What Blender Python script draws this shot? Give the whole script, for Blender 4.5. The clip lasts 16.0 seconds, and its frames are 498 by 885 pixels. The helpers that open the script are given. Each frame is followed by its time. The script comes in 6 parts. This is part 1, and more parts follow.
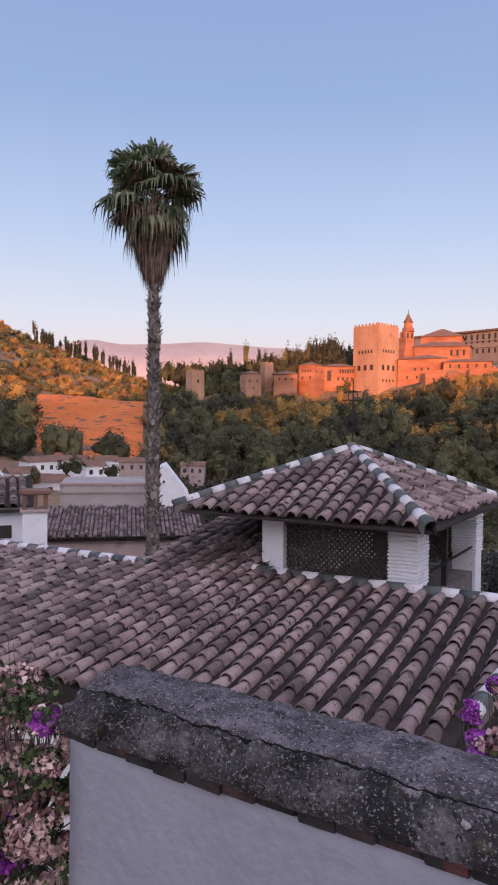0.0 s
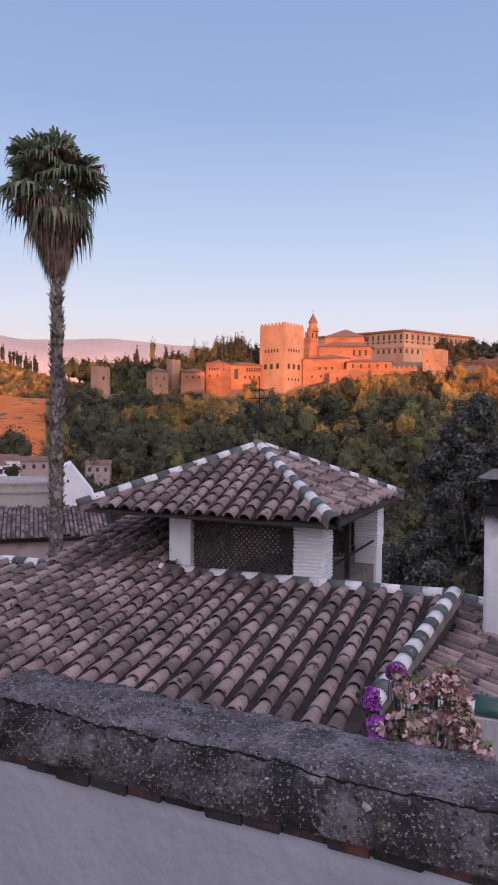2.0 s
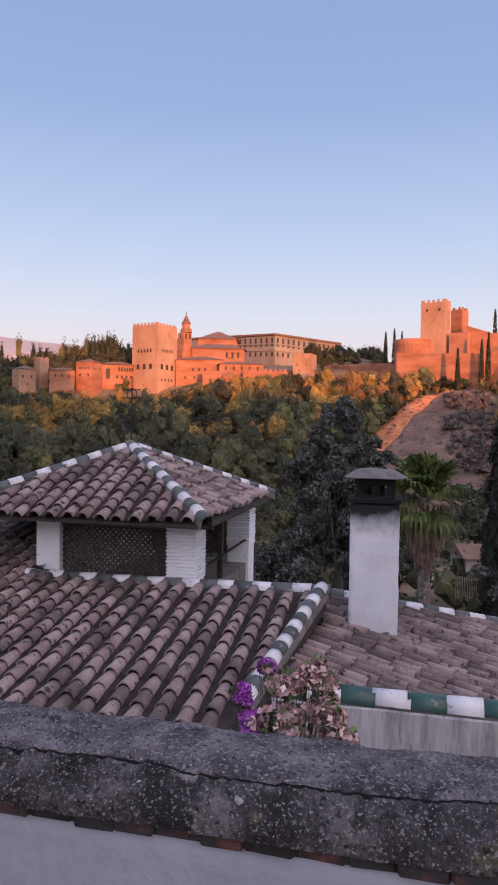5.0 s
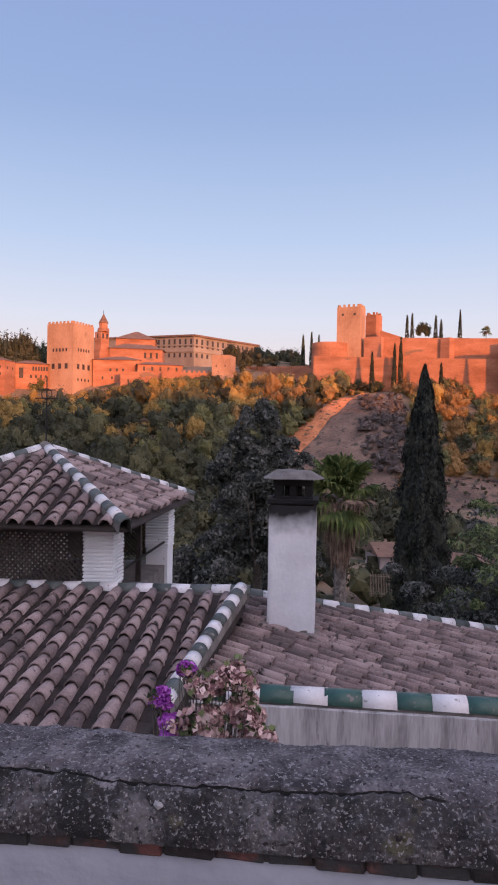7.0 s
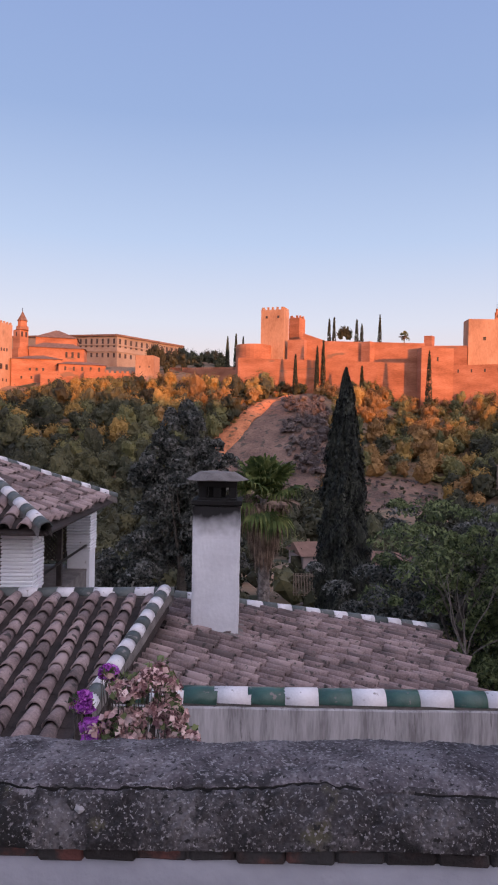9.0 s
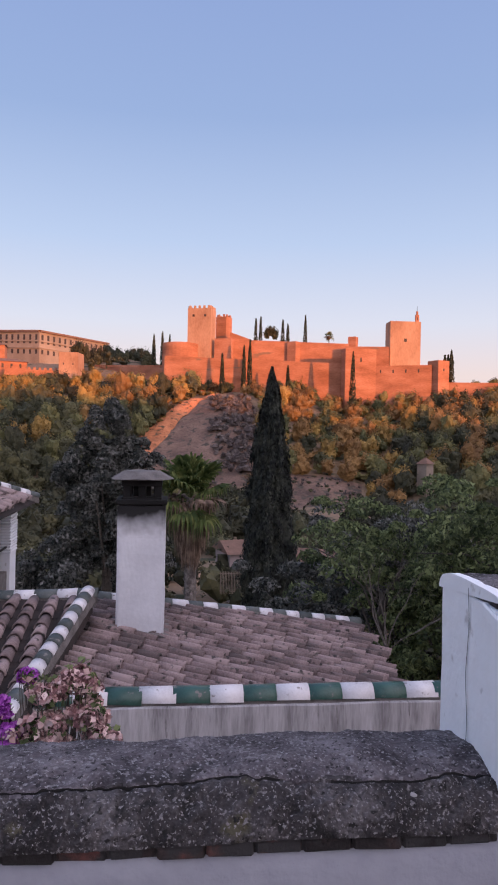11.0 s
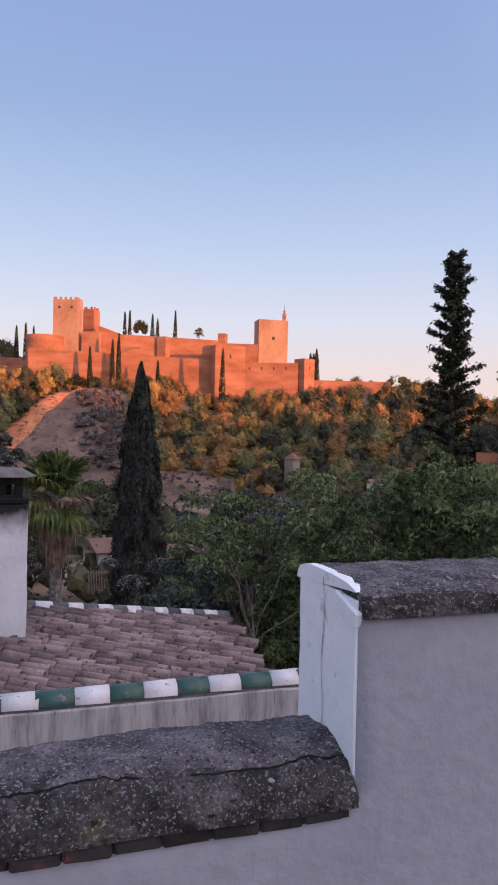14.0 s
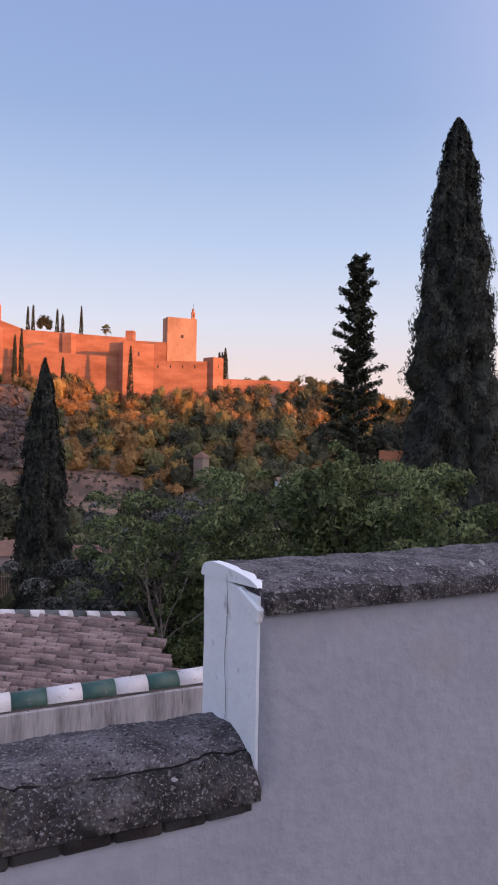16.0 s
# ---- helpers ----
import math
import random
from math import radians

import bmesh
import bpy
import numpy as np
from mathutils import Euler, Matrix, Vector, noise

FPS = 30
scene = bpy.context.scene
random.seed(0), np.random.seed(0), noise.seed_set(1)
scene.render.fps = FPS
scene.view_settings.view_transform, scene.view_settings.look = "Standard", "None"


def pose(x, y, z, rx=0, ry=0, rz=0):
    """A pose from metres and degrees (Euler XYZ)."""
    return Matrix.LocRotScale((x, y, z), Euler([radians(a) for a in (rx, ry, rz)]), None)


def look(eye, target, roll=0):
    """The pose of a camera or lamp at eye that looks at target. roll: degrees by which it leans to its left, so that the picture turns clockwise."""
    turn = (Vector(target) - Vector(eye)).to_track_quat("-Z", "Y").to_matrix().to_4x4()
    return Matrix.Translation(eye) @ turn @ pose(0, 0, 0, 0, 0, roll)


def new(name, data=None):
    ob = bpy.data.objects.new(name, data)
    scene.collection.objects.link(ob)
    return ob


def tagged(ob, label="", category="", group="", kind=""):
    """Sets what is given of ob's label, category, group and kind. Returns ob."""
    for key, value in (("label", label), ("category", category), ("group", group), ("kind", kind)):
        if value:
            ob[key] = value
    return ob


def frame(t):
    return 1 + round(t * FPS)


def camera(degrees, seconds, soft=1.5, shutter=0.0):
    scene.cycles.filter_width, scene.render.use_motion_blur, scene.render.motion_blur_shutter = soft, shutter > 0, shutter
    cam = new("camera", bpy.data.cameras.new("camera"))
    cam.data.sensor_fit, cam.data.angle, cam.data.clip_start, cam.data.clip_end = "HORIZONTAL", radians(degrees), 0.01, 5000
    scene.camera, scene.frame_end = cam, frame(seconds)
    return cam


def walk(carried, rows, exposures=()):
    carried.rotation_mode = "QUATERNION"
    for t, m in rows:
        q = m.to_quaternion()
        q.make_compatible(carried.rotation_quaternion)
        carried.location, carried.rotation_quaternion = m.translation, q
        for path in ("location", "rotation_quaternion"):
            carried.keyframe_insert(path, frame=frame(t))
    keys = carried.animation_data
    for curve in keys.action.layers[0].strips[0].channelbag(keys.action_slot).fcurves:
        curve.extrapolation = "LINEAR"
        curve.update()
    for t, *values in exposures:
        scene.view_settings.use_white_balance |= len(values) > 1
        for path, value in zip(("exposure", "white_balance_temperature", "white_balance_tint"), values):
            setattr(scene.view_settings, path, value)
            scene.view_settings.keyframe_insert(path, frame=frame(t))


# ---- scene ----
cam = camera(40.0, 16.0, soft=2.0)
# t, x, y, z, then the turn about x, y and z
ROWS = [
    (0.0, -0.0271, 0.0266, 0.0086, 88.848, -0.660, 31.380),
    (0.5, -0.0272, 0.0256, 0.0075, 88.810, -0.620, 29.377),
    (1.0, -0.0238, 0.0290, 0.0057, 88.781, -0.655, 27.420),
    (1.5, -0.0215, 0.0287, 0.0047, 88.766, -0.663, 25.527),
    (2.0, -0.0215, 0.0271, 0.0038, 88.766, -0.661, 23.638),
    (2.5, -0.0218, 0.0316, 0.0022, 88.783, -0.696, 21.821),
    (3.0, -0.0245, 0.0344, -0.0022, 88.804, -0.744, 20.021),
    (3.5, -0.0221, 0.0335, -0.0010, 88.819, -0.784, 18.286),
    (4.0, -0.0243, 0.0346, -0.0052, 88.877, -0.869, 16.541),
    (6.5, -0.0202, 0.0178, -0.0042, 89.168, -1.019, 7.928),
    (7.0, -0.0229, 0.0206, -0.0015, 89.231, -1.044, 6.277),
    (7.5, -0.0259, 0.0190, -0.0047, 89.313, -1.039, 4.629),
    (8.0, -0.0214, 0.0142, -0.0013, 89.355, -1.064, 3.044),
    (8.5, -0.0152, -0.0025, -0.0007, 89.413, -1.038, 1.484),
    (9.0, -0.0136, -0.0102, 0.0012, 89.460, -1.100, -0.039),
    (11.5, 0.0094, -0.0351, 0.0024, 89.431, -1.114, -7.784),
    (12.0, 0.0137, -0.0294, 0.0008, 89.390, -1.119, -9.497),
    (12.5, 0.0181, -0.0280, -0.0003, 89.352, -1.124, -11.290),
    (13.0, 0.0224, -0.0298, -0.0019, 89.335, -1.180, -13.167),
    (13.5, 0.0297, -0.0284, -0.0010, 89.327, -1.148, -15.046),
    (14.0, 0.0359, -0.0345, -0.0003, 89.324, -1.117, -16.979),
    (14.5, 0.0452, -0.0326, -0.0032, 89.341, -1.105, -18.945),
    (15.0, 0.0511, -0.0340, -0.0035, 89.342, -1.128, -20.851),
    (15.5, 0.0516, -0.0375, -0.0032, 89.360, -1.131, -22.752),
    (16.0, 0.0548, -0.0415, -0.0021, 89.354, -1.082, -24.580),
]
walk(cam, [(t, pose(x, y, z, rx, ry, rz)) for t, x, y, z, rx, ry, rz in ROWS])

# ---- world, sun ----
SUN_AZ, SUN_EL = 150.0, 5.0          # degrees, azimuth from +y towards +x
world = bpy.data.worlds.new("world")
scene.world = world
world.use_nodes = True
wn, wl = world.node_tree.nodes, world.node_tree.links
wn.clear()
sky = wn.new("ShaderNodeTexSky")
sky.sky_type, sky.sun_disc = "NISHITA", False
sky.sun_elevation, sky.sun_rotation = radians(SUN_EL), radians(SUN_AZ)
sky.air_density, sky.dust_density, sky.ozone_density = 1.0, 0.6, 2.0
bg = wn.new("ShaderNodeBackground")
bg.inputs["Strength"].default_value = 0.165
wout = wn.new("ShaderNodeOutputWorld")
# the dusk glow: pale and rosy low over the horizon, blue overhead
coord = wn.new("ShaderNodeTexCoord")
sep = wn.new("ShaderNodeSeparateXYZ")
ramp = wn.new("ShaderNodeValToRGB")
dusk = wn.new("ShaderNodeMix")
dusk.data_type = "RGBA"
dusk.inputs["Factor"].default_value = 0.9
wl.new(coord.outputs["Generated"], sep.inputs[0])
wl.new(sep.outputs["Z"], ramp.inputs["Fac"])
for i, (p, c) in enumerate(((0.0, (5.9, 4.4, 4.2)), (0.09, (5.7, 4.7, 4.7)), (0.16, (4.8, 4.85, 5.65)), (0.27, (3.35, 4.05, 5.6)), (0.42, (2.15, 2.9, 4.75)), (0.60, (1.75, 2.4, 4.4)), (0.85, (2.7, 3.3, 5.1)))):
    e = ramp.color_ramp.elements[i] if i < 2 else ramp.color_ramp.elements.new(p)
    e.position, e.color = p, (*[v / 6 for v in c], 1)
gain = wn.new("ShaderNodeVectorMath")
gain.operation = "SCALE"
gain.inputs["Scale"].default_value = 6.0
wl.new(ramp.outputs["Color"], gain.inputs[0])
wl.new(sky.outputs[0], dusk.inputs["A"])
wl.new(gain.outputs[0], dusk.inputs["B"])
# the bright western sky round the low sun
sa, se = radians(SUN_AZ), radians(SUN_EL)
west = wn.new("ShaderNodeVectorMath")
west.operation = "DOT_PRODUCT"
west.inputs[1].default_value = (math.sin(sa - 0.26), math.cos(sa - 0.26), 0.25)
wl.new(coord.outputs["Generated"], west.inputs[0])
reach = wn.new("ShaderNodeMapRange")
reach.interpolation_type = "SMOOTHSTEP"
reach.inputs["From Min"].default_value, reach.inputs["From Max"].default_value = -0.1, 1.0
wl.new(west.outputs["Value"], reach.inputs["Value"])
glow = wn.new("ShaderNodeVectorMath")
glow.operation = "SCALE"
glow.inputs[0].default_value = (7.0, 5.3, 5.0)
wl.new(reach.outputs[0], glow.inputs["Scale"])
both = wn.new("ShaderNodeVectorMath")
wl.new(dusk.outputs["Result"], both.inputs[0])
wl.new(glow.outputs[0], both.inputs[1])
wl.new(both.outputs[0], bg.inputs["Color"])
wl.new(bg.outputs[0], wout.inputs[0])

sun = new("sun", bpy.data.lights.new("sun", "SUN"))
sun.data.energy, sun.data.angle, sun.data.color = 5.0, radians(0.5), (1.0, 0.335, 0.095)
sun.matrix_world = look((0, 0, 0), (-math.sin(sa) * math.cos(se), -math.cos(sa) * math.cos(se), -math.sin(se)))


# ---- materials ----
def material(name, colors, scale=5.0, rough=0.85, bump=0.3, fine=40.0, island=0.0, objects=0.0, metal=0.0, bump_dist=0.02, detail=6.0, stretch=(1, 1, 1), spots=None):
    """Two scales of noise between the colours, fine relief; island and objects vary piece by piece; spots: (colour, scale, amount) for lichen or stains."""
    m = bpy.data.materials.new(name)
    m.use_nodes = True
    n, l = m.node_tree.nodes, m.node_tree.links
    b = n["Principled BSDF"]
    b.inputs["Roughness"].default_value, b.inputs["Metallic"].default_value = rough, metal
    tc = n.new("ShaderNodeTexCoord")
    mp = n.new("ShaderNodeMapping")
    mp.inputs["Scale"].default_value = stretch
    geo = n.new("ShaderNodeNewGeometry")
    l.new(geo.outputs["Position"], mp.inputs["Vector"])
    big, small = n.new("ShaderNodeTexNoise"), n.new("ShaderNodeTexNoise")
    for q, s in ((big, scale), (small, fine)):
        q.inputs["Scale"].default_value, q.inputs["Detail"].default_value = s, detail
        l.new(mp.outputs[0], q.inputs["Vector"])
    ramp = n.new("ShaderNodeValToRGB")
    k = len(colors)
    for i, c in enumerate(colors):
        p = 0.28 + 0.44 * i / max(1, k - 1)
        e = ramp.color_ramp.elements[i] if i < 2 else ramp.color_ramp.elements.new(p)
        e.position, e.color = p, (*c, 1)
    add = n.new("ShaderNodeMath")
    add.operation = "MULTIPLY_ADD"
    l.new(small.outputs["Fac"], add.inputs[0])
    add.inputs[1].default_value = 0.5
    l.new(big.outputs["Fac"], add.inputs[2])
    sub = n.new("ShaderNodeMath")
    sub.operation = "SUBTRACT"
    l.new(add.outputs[0], sub.inputs[0])
    sub.inputs[1].default_value = 0.25
    fac = sub.outputs[0]
    for amount, kind in ((island, 0), (objects, 1)):
        if amount:
            src = geo.outputs["Random Per Island"] if kind == 0 else n.new("ShaderNodeObjectInfo").outputs["Random"]
            v = n.new("ShaderNodeMath")
            v.operation = "MULTIPLY_ADD"
            l.new(src, v.inputs[0])
            v.inputs[1].default_value = amount
            l.new(fac, v.inputs[2])
            w = n.new("ShaderNodeMath")
            w.operation = "SUBTRACT"
            l.new(v.outputs[0], w.inputs[0])
            w.inputs[1].default_value = amount / 2
            fac = w.outputs[0]
    l.new(fac, ramp.inputs["Fac"])
    col = ramp.outputs["Color"]
    for spot in spots or ():
        sc, sscale, amount = spot
        sn = n.new("ShaderNodeTexNoise")
        sn.inputs["Scale"].default_value, sn.inputs["Detail"].default_value = sscale, 5.0
        l.new(mp.outputs[0], sn.inputs["Vector"])
        mr = n.new("ShaderNodeMapRange")
        mr.inputs["From Min"].default_value, mr.inputs["From Max"].default_value = 0.66 - amount * 0.3, 0.72 - amount * 0.3
        l.new(sn.outputs["Fac"], mr.inputs["Value"])
        mx = n.new("ShaderNodeMix")
        mx.data_type = "RGBA"
        l.new(mr.outputs[0], mx.inputs["Factor"])
        l.new(col, mx.inputs["A"])
        mx.inputs["B"].default_value = (*sc, 1)
        col = mx.outputs["Result"]
    l.new(col, b.inputs["Base Color"])
    if bump:
        bp = n.new("ShaderNodeBump")
        bp.inputs["Strength"].default_value, bp.inputs["Distance"].default_value = bump, bump_dist
        l.new(add.outputs[0], bp.inputs["Height"])
        l.new(bp.outputs[0], b.inputs["Normal"])
    return m


M = {}
M["tile"] = material("clay_tile", [(0.115, 0.088, 0.086), (0.23, 0.168, 0.163), (0.36, 0.278, 0.27)], 2.2, 0.9, 0.5, 45, objects=0.38, spots=[((0.10, 0.088, 0.08), 12.0, 0.1), ((0.05, 0.042, 0.04), 8.0, 0.12)])
# channel clay near black: shade between tile columns is in its colour
M["shaded_pan"] = material("gap_shaded_clay", [(0.018, 0.014, 0.013), (0.05, 0.036, 0.033)], 3.0, 0.95, 0.4, 40)
M["white_tile"] = material("white_glazed_tile", [(0.60, 0.58, 0.60), (0.78, 0.76, 0.78)], 6.0, 0.45, 0.15, 50, objects=0.2, spots=[((0.30, 0.27, 0.26), 14.0, 0.1)])
M["green_tile"] = material("green_glazed_tile", [(0.018, 0.055, 0.045), (0.04, 0.105, 0.085)], 6.0, 0.3, 0.15, 50, objects=0.3, spots=[((0.16, 0.15, 0.14), 15.0, 0.1)])
M["old_green"] = material("worn_green_tile", [(0.05, 0.062, 0.06), (0.11, 0.125, 0.12)], 6.0, 0.6, 0.2, 50, objects=0.4, spots=[((0.22, 0.2, 0.19), 12.0, 0.15)])
M["mortar"] = material("mortar", [(0.10, 0.09, 0.085), (0.22, 0.2, 0.19)], 5.0, 0.95, 0.6, 50)
M["dark_mortar"] = material("dark_mortar", [(0.02, 0.018, 0.018), (0.06, 0.054, 0.054)], 12.0, 0.95, 0.6, 60)
M["mortar_pale"] = material("pale_stone", [(0.24, 0.23, 0.23), (0.42, 0.40, 0.40)], 18.0, 0.95, 0.5, 70)
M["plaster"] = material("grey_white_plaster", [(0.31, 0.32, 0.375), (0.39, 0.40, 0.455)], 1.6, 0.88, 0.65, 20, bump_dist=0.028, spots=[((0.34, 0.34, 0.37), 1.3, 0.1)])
M["whitewash"] = material("whitewash", [(0.78, 0.79, 0.83), (0.86, 0.87, 0.90)], 3.0, 0.85, 0.35, 25, spots=[((0.45, 0.43, 0.42), 7.0, 0.0)])
M["fresh_white"] = material("fresh_whitewash", [(0.89, 0.91, 0.94), (0.93, 0.95, 0.97)], 3.0, 0.8, 0.5, 16, bump_dist=0.03, spots=[((0.62, 0.62, 0.63), 9.0, -0.03)])
M["stained"] = material("stained_whitewash", [(0.25, 0.24, 0.25), (0.43, 0.42, 0.435), (0.56, 0.55, 0.57)], 2.0, 0.9, 0.4, 14, stretch=(4, 4, 0.5), spots=[((0.16, 0.15, 0.15), 5.0, 0.1)])
M["coping"] = material("lichened_mortar_coping", [(0.028, 0.023, 0.027), (0.09, 0.079, 0.087), (0.19, 0.172, 0.186)], 9.0, 0.95, 1.0, 100, bump_dist=0.016, detail=12.0, spots=[((0.03, 0.027, 0.03), 6.0, 0.12), ((0.20, 0.19, 0.20), 55.0, 0.26), ((0.024, 0.022, 0.024), 60.0, 0.26), ((0.27, 0.26, 0.27), 110.0, 0.2)])
# darker coping colours: the front's shade is painted in, along with moss
M["front_shade_mortar"] = material("mossy_front_shade_mortar", [(0.014, 0.012, 0.013), (0.046, 0.041, 0.043), (0.12, 0.111, 0.115)], 8.0, 0.95, 1.0, 90, bump_dist=0.02, detail=12.0, spots=[((0.07, 0.064, 0.04), 7.0, 0.08), ((0.012, 0.011, 0.011), 5.0, 0.26), ((0.016, 0.015, 0.015), 42.0, 0.26), ((0.17, 0.16, 0.165), 62.0, 0.2), ((0.25, 0.24, 0.245), 120.0, 0.2)])
M["brick"] = material("old_brick", [(0.018, 0.015, 0.015), (0.05, 0.033, 0.031), (0.13, 0.05, 0.044)], 9.0, 0.95, 0.8, 60, objects=0.6, spots=[((0.035, 0.033, 0.034), 7.0, 0.5)])
M["chimney"] = material("sooty_whitewash", [(0.62, 0.63, 0.67), (0.74, 0.75, 0.79)], 2.5, 0.88, 0.4, 18)


def add_soot(m, z0, z1):
    """A soot stain under the cowl, ragged at its lower edge."""
    n, l = m.node_tree.nodes, m.node_tree.links
    b = n["Principled BSDF"]
    col = b.inputs["Base Color"].links[0].from_socket
    geo, sep, nz = n.new("ShaderNodeNewGeometry"), n.new("ShaderNodeSeparateXYZ"), n.new("ShaderNodeTexNoise")
    nz.inputs["Scale"].default_value = 5.0
    l.new(geo.outputs["Position"], sep.inputs[0])
    l.new(geo.outputs["Position"], nz.inputs["Vector"])
    add, rng_, mx = n.new("ShaderNodeMath"), n.new("ShaderNodeMapRange"), n.new("ShaderNodeMix")
    add.operation = "MULTIPLY_ADD"
    l.new(nz.outputs["Fac"], add.inputs[0])
    add.inputs[1].default_value = 0.35
    l.new(sep.outputs["Z"], add.inputs[2])
    rng_.inputs["From Min"].default_value, rng_.inputs["From Max"].default_value, rng_.inputs["To Max"].default_value = z0 + 0.17, z1 + 0.17, 0.99
    l.new(add.outputs[0], rng_.inputs["Value"])
    mx.data_type = "RGBA"
    l.new(rng_.outputs[0], mx.inputs["Factor"])
    l.new(col, mx.inputs["A"])
    mx.inputs["B"].default_value = (0.008, 0.0075, 0.008, 1)
    l.new(mx.outputs["Result"], b.inputs["Base Color"])


add_soot(M["chimney"], -1.32, -1.02)
# black for soot, and for the shade painted into cracks
M["dark"] = material("soot_and_gap_black", [(0.003, 0.003, 0.003), (0.009, 0.0085, 0.0085)], 6.0, 0.9, 0.3, 40)
M["iron"] = material("dark_iron", [(0.02, 0.02, 0.022), (0.045, 0.042, 0.042)], 20.0, 0.5, 0.1, 80, metal=0.6)
M["wood"] = material("dark_wood", [(0.03, 0.024, 0.022), (0.07, 0.055, 0.05)], 8.0, 0.8, 0.3, 60)
M["earth"] = material("earth_and_scrub", [(0.13, 0.095, 0.06), (0.22, 0.15, 0.095), (0.34, 0.21, 0.13)], 0.05, 0.98, 0.6, 0.9, bump_dist=0.4, spots=[((0.055, 0.06, 0.028), 0.12, 0.4)])
M["orange_rock"] = material("red_clay_slope", [(0.56, 0.13, 0.025), (0.72, 0.20, 0.045)], 0.06, 0.98, 0.8, 0.6, bump_dist=0.6, spots=[((0.12, 0.09, 0.045), 0.2, 0.25)])
# earth red raised to orange to carry the sunlight on the strip
M["bank"] = material("sunlit_bank_orange", [(0.32, 0.12, 0.055), (0.56, 0.20, 0.088), (0.66, 0.26, 0.12)], 0.22, 0.98, 1.0, 1.2, bump_dist=0.7, spots=[((0.14, 0.085, 0.045), 0.5, 0.3)])
M["dry_slope"] = material("dry_grass_slope", [(0.11, 0.07, 0.055), (0.195, 0.118, 0.088), (0.28, 0.175, 0.13)], 0.12, 0.98, 1.0, 1.1, bump_dist=0.8, spots=[((0.085, 0.068, 0.05), 0.3, 0.3), ((0.07, 0.058, 0.04), 1.3, 0.15)])
M["tower_earth"] = material("pale_rammed_earth", [(0.36, 0.195, 0.12), (0.48, 0.275, 0.175), (0.56, 0.345, 0.235)], 0.12, 0.95, 0.5, 1.6, bump_dist=0.15, stretch=(1, 1, 0.5), spots=[((0.36, 0.205, 0.13), 0.2, 0.0)])
M["alhambra"] = material("rammed_earth_wall", [(0.29, 0.115, 0.062), (0.42, 0.172, 0.096), (0.52, 0.24, 0.148)], 0.14, 0.95, 0.6, 1.6, bump_dist=0.2, stretch=(0.6, 0.6, 2.0), spots=[((0.26, 0.15, 0.10), 0.16, 0.1)])
M["palace"] = material("palace_stone", [(0.25, 0.195, 0.155), (0.36, 0.29, 0.235)], 0.1, 0.95, 0.4, 1.5, bump_dist=0.1)
M["far_roof"] = material("far_clay_roof", [(0.15, 0.085, 0.062), (0.26, 0.15, 0.11)], 0.6, 0.95, 0.4, 4.0, bump_dist=0.1)
M["window"] = material("window_dark", [(0.03, 0.022, 0.02), (0.06, 0.04, 0.035)], 1.0, 0.6, 0, 5.0)
M["mountain"] = material("far_mountain_glow", [(0.42, 0.31, 0.29), (0.56, 0.42, 0.38)], 0.004, 1.0, 0.5, 0.03, bump_dist=8.0)
# the range gives off a rosy glow in place of sunlit haze
haze_glow = M["mountain"].node_tree.nodes["Principled BSDF"]
haze_glow.inputs["Emission Color"].default_value, haze_glow.inputs["Emission Strength"].default_value = (0.70, 0.32, 0.23, 1), 0.40
M["bark"] = material("palm_bark", [(0.05, 0.042, 0.04), (0.13, 0.11, 0.10), (0.27, 0.24, 0.22)], 7.0, 0.95, 0.8, 40, island=0.5)
M["stub"] = material("dry_leaf_base", [(0.10, 0.085, 0.075), (0.25, 0.215, 0.19), (0.42, 0.37, 0.34)], 9.0, 0.9, 0.3, 40, island=0.6)
M["twig"] = material("pale_dry_twig", [(0.12, 0.10, 0.09), (0.24, 0.21, 0.19)], 8.0, 0.9, 0.2, 40)
M["limb"] = material("grey_bark", [(0.07, 0.06, 0.052), (0.16, 0.14, 0.12)], 6.0, 0.95, 0.5, 40)


def leaf(name, colors, scale=0.3, island=0.55, thin=0.0):
    """Leaves; thin ones let part of the light through."""
    m = material(name, colors, scale, 0.75, 0, 3.0, island=island)
    n, l = m.node_tree.nodes, m.node_tree.links
    b = n["Principled BSDF"]
    b.inputs["Specular IOR Level"].default_value = 0.25
    if thin:
        tr, mix = n.new("ShaderNodeBsdfTranslucent"), n.new("ShaderNodeMixShader")
        l.new(b.inputs["Base Color"].links[0].from_socket, tr.inputs["Color"])
        mix.inputs["Fac"].default_value = thin
        l.new(b.outputs[0], mix.inputs[1])
        l.new(tr.outputs[0], mix.inputs[2])
        l.new(mix.outputs[0], n["Material Output"].inputs["Surface"])
    return m


M["leaf_green"] = leaf("forest_green", [(0.06, 0.066, 0.03), (0.135, 0.13, 0.054), (0.21, 0.185, 0.072)], 0.07, 0.22)
# near-black green carries the shade of the wood's dips
M["leaf_deep_shade"] = leaf("forest_deep_shade", [(0.018, 0.019, 0.013), (0.042, 0.043, 0.026), (0.07, 0.068, 0.036)], 0.07, 0.22)
M["leaf_dark"] = leaf("forest_dark", [(0.032, 0.035, 0.021), (0.075, 0.076, 0.042), (0.128, 0.117, 0.056)], 0.07, 0.22)
M["leaf_gold"] = leaf("forest_gold", [(0.15, 0.09, 0.028), (0.28, 0.175, 0.052), (0.40, 0.26, 0.08)], 0.07, 0.22)
M["leaf_rust"] = leaf("forest_rust", [(0.13, 0.07, 0.03), (0.24, 0.135, 0.052), (0.35, 0.205, 0.078)], 0.07, 0.22)
